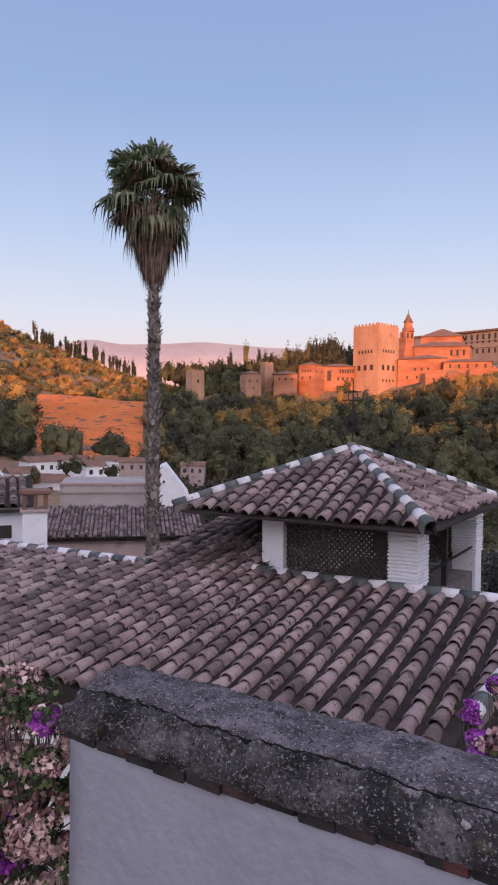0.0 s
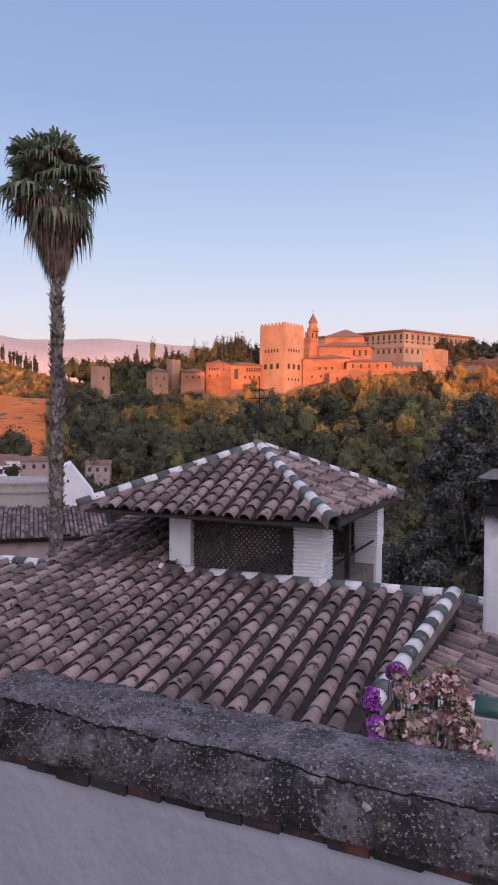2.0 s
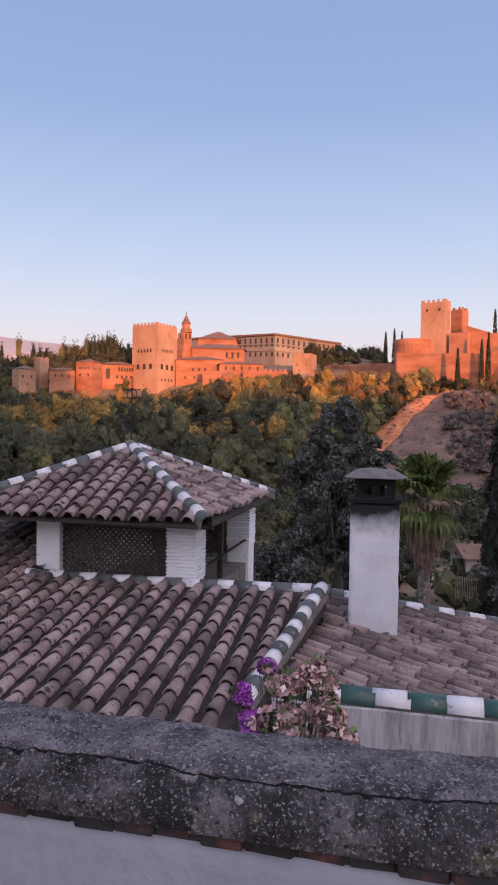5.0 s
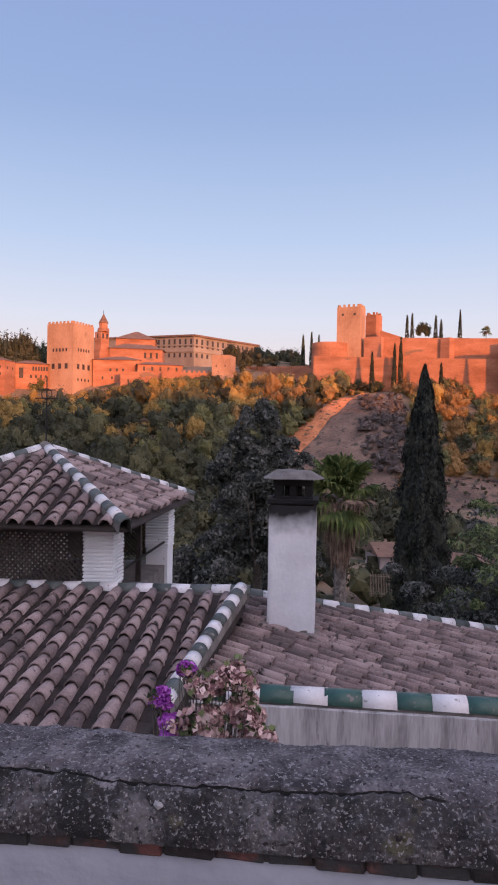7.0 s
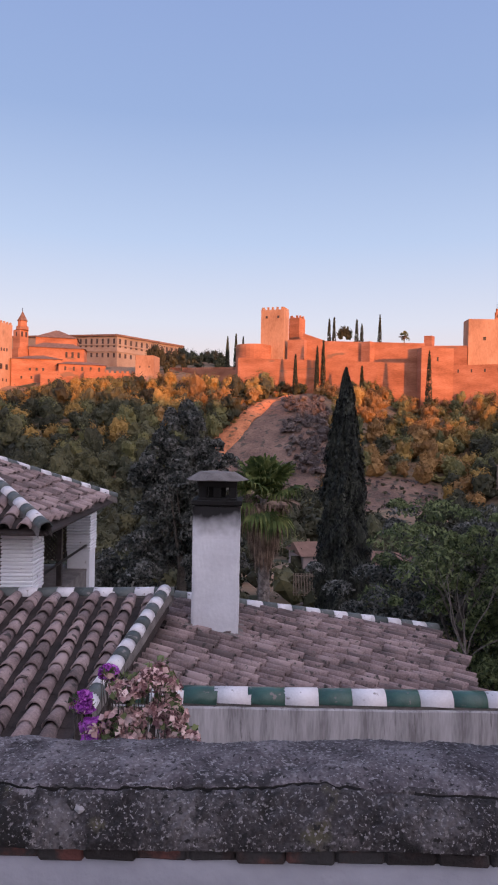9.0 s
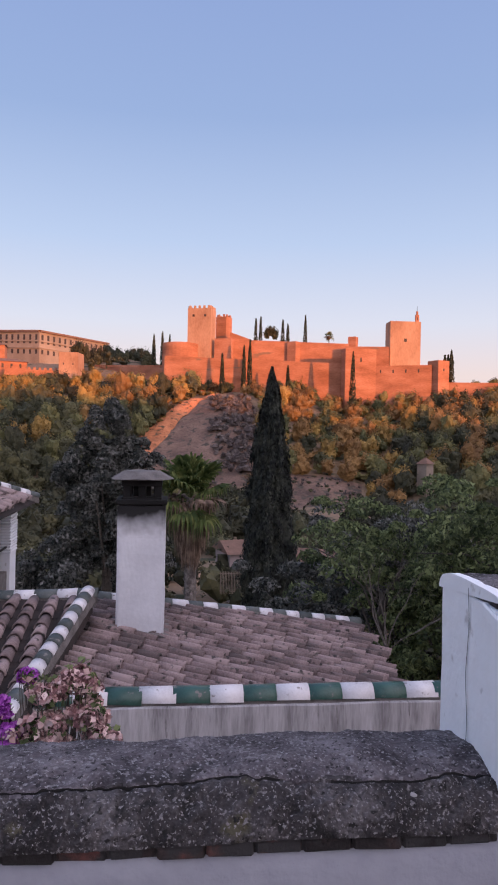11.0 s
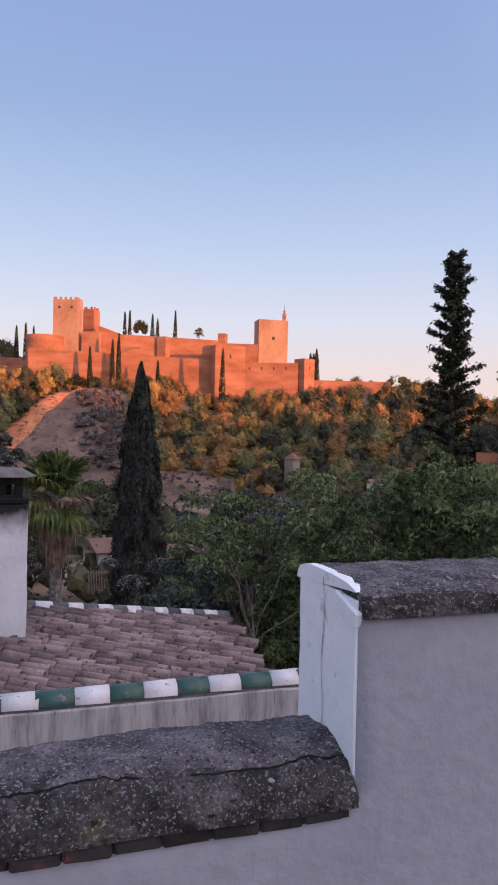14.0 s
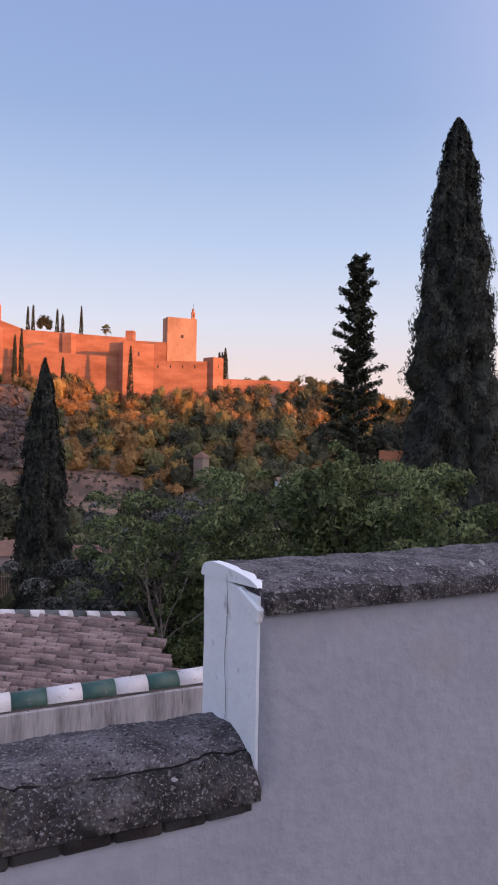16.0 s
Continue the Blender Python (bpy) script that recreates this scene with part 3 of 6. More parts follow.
# ---- barrel tiles ----
def tile_mesh(name, r0, r1, length, mat, thick=0.014, seg=7, sag=0.0):
    """A tapered half-round clay tile: x across, y down the slope, z up."""
    verts, faces = [], []
    for yy, r in ((-length / 2, r0), (length / 2, r1)):
        for rr in (r, r - thick):
            for k in range(seg + 1):
                a = math.pi * k / seg
                verts.append((rr * math.cos(a), yy, rr * math.sin(a) * 0.92))
    n = seg + 1
    for k in range(seg):
        faces.append((k, k + 1, 2 * n + k + 1, 2 * n + k))
        faces.append((n + k + 1, n + k, 3 * n + k, 3 * n + k + 1))
        faces.append((k + 1, k, n + k, n + k + 1))
        faces.append((2 * n + k, 2 * n + k + 1, 3 * n + k + 1, 3 * n + k))
    me = mesh_of(name, verts, faces, mat, False)
    for p in list(me.polygons):
        p.use_smooth = p.index % 4 < 2
    return me


TILE = tile_mesh("tile", 0.066, 0.092, 0.36, M["tile"])
RIDGE_W = tile_mesh("ridge_tile", 0.098, 0.105, 0.30, M["white_tile"], 0.016, 9)
RIDGE_G = tile_mesh("ridge_tile", 0.098, 0.105, 0.30, M["old_green"], 0.016, 9)
RIDGE_G2 = tile_mesh("ridge_tile", 0.098, 0.105, 0.30, M["green_tile"], 0.016, 9)


def basis(u, v, at):
    u, v = Vector(u).normalized(), Vector(v).normalized()
    n = u.cross(v)
    if n.z < 0:
        u, n = -u, -n
    m = Matrix((u, v, n)).transposed().to_4x4()
    m.translation = at
    return m


def tiled_face(roof, origin, u, v, cols, rows, inside, budget, seed, gap=0.25, step=0.25, near=None, scale=1.0, stagger=0.035, arch=1.0, longer=1.0, tilt=4.0):
    """Columns of cover tiles over channels on a sloping face. Returns nothing; the tiles become parts of the roof."""
    rng = random.Random(seed)
    u, v = Vector(u).normalized(), Vector(v).normalized()
    n = u.cross(v)
    n = n if n.z > 0 else -n
    spots, pans = [], []
    for c in range(cols):
        side, along = rng.uniform(-0.012, 0.012), rng.uniform(-1, 1) * stagger
        for r in range(rows):
            p = Vector(origin) + u * (c * gap + side) + v * (r * step + along + rng.uniform(-0.014, 0.014))
            if inside(p):
                spots.append(p)
            q = p + u * gap / 2
            if inside(q) and inside(q - u * 0.02):
                pans.append(q)
    spots.sort(key=near or (lambda p: p.length))
    rest = []
    for i, p in enumerate(spots):
        m = basis(u, v, p + n * (0.035 + rng.uniform(-0.006, 0.008))) @ pose(0, 0, 0, tilt + rng.uniform(-1.5, 1.5), rng.uniform(-3, 3), rng.uniform(-2.5, 2.5)) @ Matrix.Diagonal((scale, longer, scale * arch, 1))
        if i < budget:
            t = part("tile", TILE, None, roof)
            t.matrix_basis = m
        else:
            rest.append(([m @ w.co for w in TILE.vertices], [tuple(f.vertices) for f in TILE.polygons]))
    if rest:
        tagged(part("tiles_far", mesh_of("tiles_far", *merge(rest), M["tile_far"]), None, roof), kind="stuff")
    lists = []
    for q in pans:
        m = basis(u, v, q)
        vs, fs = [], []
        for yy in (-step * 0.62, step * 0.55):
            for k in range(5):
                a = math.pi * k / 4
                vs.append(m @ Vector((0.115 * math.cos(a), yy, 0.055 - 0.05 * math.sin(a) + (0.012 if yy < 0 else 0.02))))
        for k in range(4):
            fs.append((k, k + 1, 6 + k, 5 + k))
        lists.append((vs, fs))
    tagged(part("channel_tiles", mesh_of("channel_tiles", *merge(lists), M["shaded_pan"]), None, roof), kind="stuff")


M["tile_far"] = material("clay_tile_joined", [(0.115, 0.088, 0.086), (0.23, 0.168, 0.163), (0.36, 0.278, 0.27)], 2.2, 0.9, 0.5, 45, island=0.5, spots=[((0.10, 0.088, 0.08), 12.0, 0.1), ((0.05, 0.042, 0.04), 8.0, 0.12)])


def slab(name, pts, drop, mat, parent, label=""):
    """A roof slab: the polygon and its copy below."""
    k = len(pts)
    verts = [Vector(p) for p in pts] + [Vector(p) - Vector((0, 0, drop)) for p in pts]
    faces = [tuple(range(k)), tuple(range(k, 2 * k))[::-1]] + [(i, k + i, k + (i + 1) % k, (i + 1) % k) for i in range(k)]
    bm = bmesh.new()
    vs = [bm.verts.new(v) for v in verts]
    for f in faces:
        bm.faces.new([vs[i] for i in f])
    bmesh.ops.recalc_face_normals(bm, faces=bm.faces)
    return part(name, bm, mat, parent, label)


def ridge_row(roof, a, b, step, white_first, green, seed, scale=1.0, lift=0.03, sag=0.0):
    """Alternate white and green cap tiles from a to b on a mortar bed."""
    rng = random.Random(seed)
    a, b = Vector(a), Vector(b)
    d = (b - a)
    count = max(1, round(d.length / step))
    side = d.cross(Vector((0, 0, 1)))
    for i in range(count):
        p = a + d * ((i + 0.5) / count) + Vector((0, 0, lift - sag * math.sin(math.pi * (i + 0.5) / count)))
        t = part("ridge_tile", RIDGE_W if (i % 2 == 0) == white_first else green, None, roof)
        t.matrix_basis = basis(side, d, p) @ pose(0, 0, 0, rng.uniform(-2, 1), rng.uniform(-3, 3), rng.uniform(-1.5, 1.5)) @ Matrix.Diagonal((scale, step / 0.27, scale, 1))
    bed, n = [], 30
    w = side.normalized() * 0.085 * scale
    verts, faces = [], []
    for i in range(n + 1):
        p = a + d * i / n + Vector((0, 0, lift - sag * math.sin(math.pi * i / n)))
        for k, (s, z) in enumerate(((1.25, -0.14), (1, 0.02), (0, 0.07), (-1, 0.02), (-1.25, -0.14))):
            verts.append(p + w * (s + noise.noise(p * 9 + Vector((k, 0, 0))) * 0.12) + Vector((0, 0, z * scale)))
    for i in range(n):
        for k in range(4):
            faces.append((i * 5 + k, i * 5 + k + 1, i * 5 + k + 6, i * 5 + k + 5))
    part("mortar_bed", mesh_of("mortar_bed", verts, faces, M["mortar"], True), None, roof)


# ---- main roof below the terrace ----
RY, RZ, SL = 9.08, -2.15, 0.20


def main_z(y):
    return RZ + SL * (y - RY)


main = thing("tiled_roof", "weathered brown clay barrel-tile roof with white and green ridge tiles", "roof")
YF = 5.4
slab("roof_slab", [(-12.6, YF, main_z(YF)), (-1.5, YF, main_z(YF)), (-1.03, RY, RZ), (-5.3, RY, RZ), (-5.24, 11.2, main_z(11.2)), (-7.45, 11.2, main_z(11.2)), (-7.2, RY - 0.42, main_z(RY - 0.42)), (-12.6, RY - 0.5, main_z(RY - 0.5))], 0.2, M["shaded_pan"], main)


def in_main(p):
    edge = -1.13 - (RY - p.y) * 0.15
    top = RY - 0.12 if p.x > -5.3 else 11.1 if p.x > -7.35 else RY - 0.55
    return -12.5 < p.x < edge and YF < p.y < top


tiled_face(main, (-12.5, 11.0, main_z(11.0)), (1, 0, 0), (0, -1, -SL), 47, 23, in_main, 300, 11, scale=0.92, arch=1.12, near=lambda p: (p.x + 3) ** 2 + (p.y - 6.5) ** 2)
ridge_row(main, (-12.5, RY - 0.5, RZ - 0.13), (-7.15, RY - 0.42, RZ - 0.09), 0.25, False, RIDGE_G, 21)
ridge_row(main, (-5.62, RY, RZ - 0.06), (-0.98, RY, RZ), 0.26, True, RIDGE_G, 22, sag=0.02)
ridge_row(main, (-1.08, RY - 0.05, RZ + 0.02), (-1.50, 6.35, main_z(6.35) + 0.03), 0.18, True, RIDGE_G, 23, 0.88, lift=0.07)
part("house_wall", box_bm((-12.4, YF + 0.35, -9.5), (-1.45, RY - 0.15, main_z(YF) - 0.22)), M["whitewash"], main)

# ---- the lower roof beside it, falling away to the side ----
SX, SYY = 0.20, 0.08


def side_z(x, y):
    return -2.66 - SX * (x + 1.36) + SYY * (y - 7)


side = thing("tiled_roof", "low brown clay barrel-tile roof with white and green verge tiles", "roof")
V0, V1 = (-1.15, 10.15), (3.18, 11.4)
quad = [(-1.40, 6.95), (3.18, 6.95), V1, V0]
slab("roof_slab", [(x, y, side_z(x, y)) for x, y in quad], 0.15, M["shaded_pan"], side)


def in_side(p):
    back = V0[1] + (p.x - V0[0]) * (V1[1] - V0[1]) / (V1[0] - V0[0])
    return -1.12 - (RY - min(p.y, RY)) * 0.15 < p.x < 3.15 and 7.0 < p.y < back - 0.08


dn = Vector((SX, -SYY, -(SX * SX + SYY * SYY)))
across = Vector((SYY, SX, 0))
o = Vector((-2.6, 7.0, 0)) - across.normalized() * 1.0
o.z = side_z(o.x, o.y)
tiled_face(side, o, across, dn, 52, 24, in_side, 300, 12, gap=0.165, step=0.33, near=lambda p: p.y, stagger=0.1, scale=0.62, arch=1.9, longer=1.22, tilt=2.4)
ridge_row(side, (V0[0], V0[1], side_z(*V0) + 0.02), (V1[0], V1[1], side_z(*V1) + 0.02), 0.24, False, RIDGE_G, 24)
part("house_wall", box_bm((-1.3, 7.0, -9.5), (3.0, 10.3, -3.75)), M["whitewash"], side)

# parapet in front of the lower roof with glazed cap tiles
GY, GZ = 6.86, -2.65
par = thing("parapet", "rain-stained whitewashed parapet capped with green and white glazed tiles", "parapet")
bm = box_bm((-1.36, GY - 0.155, -9.5), (3.4, GY + 0.155, GZ - 0.03), 0.01)
bmesh.ops.subdivide_edges(bm, edges=[e for e in bm.edges if e.calc_length() > 1], cuts=12, use_grid_fill=True)
part("wall", roughen(bm, 0.012, 3), M["stained"], par)
ridge_row(par, (-1.30, GY, GZ), (3.4, GY, GZ), 0.333, False, RIDGE_G2, 25, 1.30, lift=0.0)

def prism_between(pts, drop):
    """A block under the sloping polygon pts, finely divided."""
    bm = bmesh.new()
    hi = [bm.verts.new(p) for p in pts]
    lo = [bm.verts.new((p[0], p[1], p[2] - drop)) for p in pts]
    bm.faces.new(hi)
    bm.faces.new(lo[::-1])
    for i in range(len(pts)):
        j = (i + 1) % len(pts)
        bm.faces.new((lo[i], lo[j], hi[j], hi[i]))
    bmesh.ops.recalc_face_normals(bm, faces=bm.faces)
    bmesh.ops.subdivide_edges(bm, edges=bm.edges[:], cuts=5, use_grid_fill=True)
    return bm


# ---- chimney on the lower roof ----
ch = thing("chimney", "whitewashed square chimney with sooty cowl and slate cap", "chimney")
CX0, CX1, CY0, CY1 = -0.735, -0.105, 9.05, 9.62
bm = box_bm((CX0, CY0, -3.3), (CX1, CY1, -0.92), 0.03, segs=2)
bmesh.ops.subdivide_edges(bm, edges=[e for e in bm.edges if e.calc_length() > 0.4], cuts=10, use_grid_fill=True)
part("shaft", roughen(bm, 0.014, 4), M["chimney"], ch)
part("mortar_collar", roughen(prism_between([(x, y, side_z(x, y) + 0.10) for x, y in ((CX0 - 0.07, CY0 - 0.08), (CX1 + 0.07, CY0 - 0.08), (CX1 + 0.07, CY1 + 0.07), (CX0 - 0.07, CY1 + 0.07))], 0.22), 0.03, 9), M["mortar"], ch, "rough grey mortar round the chimney foot")
part("shoulder", roughen(box_bm((CX0 - 0.02, CY0 - 0.02, -0.93), (CX1 + 0.02, CY1 + 0.02, -0.86), 0.012), 0.008, 8), M["dark"], ch, "soot-blackened ledge")
cowl = part("cowl", box_bm((CX0 + 0.05, CY0 + 0.03, -0.87), (CX1 - 0.05, CY1 - 0.03, -0.83), 0.01), M["dark"], ch, "soot-blackened open cowl")
for x, y in ((CX0 + 0.07, CY0 + 0.05), (CX1 - 0.16, CY0 + 0.05), (CX0 + 0.265, CY0 + 0.05), (CX0 + 0.07, CY1 - 0.14), (CX1 - 0.16, CY1 - 0.14), (CX0 + 0.265, CY1 - 0.14)):
    part("cowl_post", box_bm((x, y, -0.87), (x + 0.105, y + 0.09, -0.64), 0.01), M["dark"], cowl)
# dark block added inside so the cowl's openings read dark
part("flue", box_bm((CX0 + 0.2, CY0 + 0.16, -0.87), (CX1 - 0.2, CY1 - 0.16, -0.62)), M["dark"], cowl)
part("cowl_band", box_bm((CX0 + 0.05, CY0 + 0.03, -0.69), (CX1 - 0.05, CY1 - 0.03, -0.60), 0.01), M["dark"], cowl)
bm = bmesh.new()
bmesh.ops.create_cone(bm, cap_ends=True, segments=18, radius1=0.44, radius2=0.24, depth=0.11, matrix=pose((CX0 + CX1) / 2, (CY0 + CY1) / 2, -0.55))
bmesh.ops.bevel(bm, geom=[e for e in bm.edges if e.calc_length() > 0.12], offset=0.02, segments=1, affect="EDGES")
part("cap", roughen(bm, 0.02, 7), M["mortar"], ch, "rough grey mortar cap")

# ---- the open roof turret ----
tur = thing("roof_turret", "open whitewashed roof turret under a hipped clay-tile roof", "turret")
EX0, EX1, EY0, EY1, EZ = -6.72, -2.58, 8.72, 13.2, -1.30
AP = Vector((-4.62, 10.97, -0.34))
cor = [Vector((EX0, EY0, EZ)), Vector((EX1, EY0, EZ)), Vector((EX1, EY1, EZ)), Vector((EX0, EY1, EZ))]
slab("eave_soffit", [c.lerp(Vector((AP.x, AP.y, EZ)), 0.07) + Vector((0, 0, 0.0)) for c in cor], 0.04, M["wood"], tur)
for i in range(4):
    a, b = cor[i], cor[(i + 1) % 4]
    slab("roof_slab", [a, b, AP], 0.03, M["shaded_pan"], tur)


def hip_face(a, b, seed, budget):
    u = (b - a).normalized()
    foot = a + u * (AP - a).dot(u)
    v = (foot - AP).normalized()
    length = (foot - AP).length
    du, dw = (AP - a).dot(u), (b - a).length

    def inside(p):
        s, t = (p - a).dot(u), (p - AP).dot(v)
        k = max(0, min(1, t / length))
        return 0.03 < t < length - 0.06 and du * (1 - k) + 0.05 < s < du + (dw - du) * k - 0.05
    o = AP - u * (du - 0.1)
    tiled_face(tur, o, u, v, int(dw / 0.25), int(length / 0.25) + 1, inside, budget, seed)


hip_face(cor[0], cor[1], 31, 150)
hip_face(cor[1], cor[2], 32, 150)
hip_face(cor[3], cor[0], 33, 0)
hip_face(cor[2], cor[3], 34, 0)
for i, c in enumerate(cor):
    ridge_row(tur, AP + (c - AP).normalized() * 0.12, c + Vector((0, 0, 0.03)), 0.22, True, RIDGE_G, 40 + i, 0.9, lift=0.05)
bm = bmesh.new()
bmesh.ops.create_icosphere(bm, subdivisions=2, radius=0.13, matrix=Matrix.Translation(AP + Vector((0, 0, 0.05))) @ Matrix.Diagonal((1, 1, 0.7, 1)))
part("apex_mortar", roughen(bm, 0.03, 6), M["mortar"], tur)
# pillars of rough whitewashed brick courses
for x0, y0 in ((-3.36, 9.28), (-3.33, 12.55)):
    pil = part("pillar", box_bm((x0 + 0.02, y0 + 0.02, -3.2), (x0 + 0.43, y0 + 0.48, EZ - 0.02)), M["whitewash"], tur, "whitewashed rough brick pillar")
    course = mesh_of("brick_course", *(lambda b: ([v.co.copy() for v in b.verts], [[v.index for v in f.verts] for f in b.faces]))(roughen(box_bm((0, 0, -0.021), (0.45, 0.5, 0.021), 0.009), 0.008, 9)), M["whitewash"])
    for k in range(17):
        c = part("brick_course", course, None, pil)
        c.matrix_basis = pose(x0 + rng.uniform(-0.006, 0.006), y0 + rng.uniform(-0.006, 0.006), -2.16 + k * 0.052)
part("wall", roughen(box_bm((-5.42, 9.3, -3.2), (-5.04, 9.5, EZ - 0.03), 0.01), 0.01, 5), M["whitewash"], tur)
part("wall", roughen(box_bm((-5.24, 9.5, -3.2), (-5.06, 12.9, EZ - 0.03), 0.01), 0.01, 5), M["whitewash"], tur)
part("wall", box_bm((-5.06, 12.75, -3.2), (-4.9, 12.9, EZ - 0.03), 0.01), M["whitewash"], tur)
part("floor", box_bm((-5.2, 9.32, -3.2), (-2.95, 12.95, -2.5)), M["mortar"], tur)
part("rail", box_bm((-2.98, 9.7, -2.08), (-2.95, 12.6, -2.05)), M["iron"], tur)
part("post", box_bm((-3.1, 11.1, -2.5), (-3.02, 11.18, EZ - 0.03)), M["wood"], tur)


def lattice(x0, x1, y, z0, z1):
    """A wooden lattice screen: crossed slats in a frame."""
    fr = part("lattice_frame", box_bm((x0 - 0.02, y - 0.02, z0), (x0 + 0.02, y + 0.02, z1)), M["wood"], tur, "dark wooden lattice screen")
    lists = []
    step, w = 0.085, 0.016
    for sgn in (1, -1):
        k = -int((z1 - z0) / step) - 1
        while k * step < (x1 - x0) + (z1 - z0):
            pts = []
            for t in (0, 1):
                pts.append(Vector((x0 + k * step, y + 0.006 * sgn, z0 if sgn > 0 else z1)) + Vector((1, 0, sgn)) * t * (z1 - z0))
            a, b = pts
            ta, tb = max(0, (x0 - a.x) / (b.x - a.x)), min(1, (x1 - a.x) / (b.x - a.x))
            if tb > ta:
                p, q = a.lerp(b, ta), a.lerp(b, tb)
                n = Vector((-sgn, 0, 1)).normalized() * w
                th = Vector((0, 0.005, 0))
                vs = [p - n - th, p + n - th, q + n - th, q - n - th, p - n + th, p + n + th, q + n + th, q - n + th]
                lists.append((vs, [(0, 1, 2, 3), (7, 6, 5, 4), (0, 4, 5, 1), (1, 5, 6, 2), (2, 6, 7, 3), (3, 7, 4, 0)]))
            k += 1
    part("lattice_slats", mesh_of("lattice_slats", *merge(lists), M["wood"]), None, fr)


lattice(-5.1, -3.38, 9.42, -2.4, EZ - 0.05)
lattice(-4.9, -3.35, 12.8, -2.4, EZ - 0.05)
part("beam", box_bm((-5.12, 9.34, EZ - 0.16), (-3.3, 9.48, EZ - 0.03), 0.01), M["wood"], tur)
# weather vane on the apex
vane = thing("weather_vane", "wrought-iron weather vane with cross arms on the turret roof", "weather vane")
part("rod", mesh_of("rod", *tube([AP + Vector((0, 0, 0)), AP + Vector((0, 0, 1.22))], [0.016, 0.01], 6), M["iron"]), None, vane)
for z, w in ((0.86, 0.2), (1.0, 0.16), (0.36, 0.07)):
    for dx, dy in ((1, 0), (0, 1)):
        a = AP + Vector((0, 0, z))
        part("arm", mesh_of("arm", *tube([a - Vector((dx, dy, 0)) * w, a + Vector((dx, dy, 0)) * w], [0.009, 0.009], 5), M["iron"]), None, vane)
ring = [AP + Vector((0.09 * math.cos(t), 0, 0.93 + 0.09 * math.sin(t))) for t in np.linspace(0, 2 * math.pi, 17)]
part("ring", mesh_of("ring", *tube(ring, [0.008] * 17, 5), M["iron"]), None, vane)


# ---- the palace hill ----
def prism(bm, pts, z0, z1):
    """An upright block over the plan pts."""
    lo = [bm.verts.new((p[0], p[1], z0)) for p in pts]
    hi = [bm.verts.new((p[0], p[1], z1)) for p in pts]
    k = len(pts)
    bm.faces.new(hi)
    bm.faces.new(lo[::-1])
    for i in range(k):
        bm.faces.new((lo[i], lo[(i + 1) % k], hi[(i + 1) % k], hi[i]))
    bmesh.ops.recalc_face_normals(bm, faces=bm.faces)
    return bm


def corner_plan(az_l, az_c, az_r, dist):
    """The four corners of a block whose near corner stands at az_c: left, near, right, far."""
    c = Vector((*P(az_c, 0, dist).xy, 0))
    l, r = radians(az_c - az_l) * dist, radians(az_r - az_c) * dist
    view = Vector((math.sin(radians(az_c)), math.cos(radians(az_c)), 0))
    rt = Vector((view.y, -view.x, 0))
    w = math.hypot(l, r)
    wl = wr = w
    if l > 2.2 * r or r > 2.2 * l:
        wl, wr = (l / 0.96, max(r / 0.28, 4)) if l > r else (max(l / 0.28, 4), r / 0.96)
    sl = min(0.98, l / wl)
    cl = math.sqrt(1 - sl * sl)
    a = c + (-rt * sl + view * cl) * wl
    b = c + (rt * cl + view * sl) * wr
    return [a, c, b, a + b - c]


def tower(name, label, az, dist, top, base, category="tower", mat="alhambra", merlons=0, windows=(), roof=0.0, parent=None):
    """A block tower: az = left, near corner, right; windows rows of (face, height share, count, width, height)."""
    pl = corner_plan(*az, dist)
    z1, z0 = dist * math.tan(radians(top)), dist * math.tan(radians(base)) - 12
    t = parent or thing(name, label, category)
    body = part("body", prism(bmesh.new(), [p.xy for p in pl], z0, z1), M[mat], t)
    a, c, b, d = pl
    for f0, f1 in ((a, c), (c, b), (b, d), (d, a)):
        w = (f1 - f0).length
        if merlons:
            n = max(2, int(w / 2.0))
            for i in range(n):
                p = f0.lerp(f1, (i + 0.5) / n)
                ang = math.atan2(f1.y - f0.y, f1.x - f0.x)
                part("merlon", box_bm((-0.5, -0.3, -0.4), (0.5, 0.3, merlons), 0.0, pose(p.x, p.y, z1, 0, 0, math.degrees(ang)) @ Matrix.Translation((0, 0.32, 0))), M[mat], body)
    for face, share, count, ww, hh in windows:
        f0, f1 = ((a, c), (c, b))[face]
        ang = math.degrees(math.atan2(f1.y - f0.y, f1.x - f0.x))
        for i in range(count):
            p = f0.lerp(f1, 0.5 + (i - (count - 1) / 2) * (0.5 / max(count - 1, 1) if count > 1 else 0))
            z = z0 + 12 + (z1 - z0 - 12) * share
            part("window", box_bm((-ww / 2, -0.12, -hh / 2), (ww / 2, 0.3, hh / 2), 0, pose(p.x, p.y, z, 0, 0, ang)), M["window"], body)
    if roof:
        bm = bmesh.new()
        g = [p + (p - (a + d) / 2 - (c - a) * 0).normalized() * 0.6 for p in pl]
        vs = [bm.verts.new((p.x, p.y, z1 + 0.05)) for p in g]
        m = sum(pl, Vector()) / 4
        ap = bm.verts.new((m.x, m.y, z1 + roof))
        for i in range(4):
            bm.faces.new((vs[i], vs[(i + 1) % 4], ap))
        bm.faces.new(vs[::-1])
        bmesh.ops.recalc_face_normals(bm, faces=bm.faces)
        part("roof", bm, M["far_roof"], t)
    return t


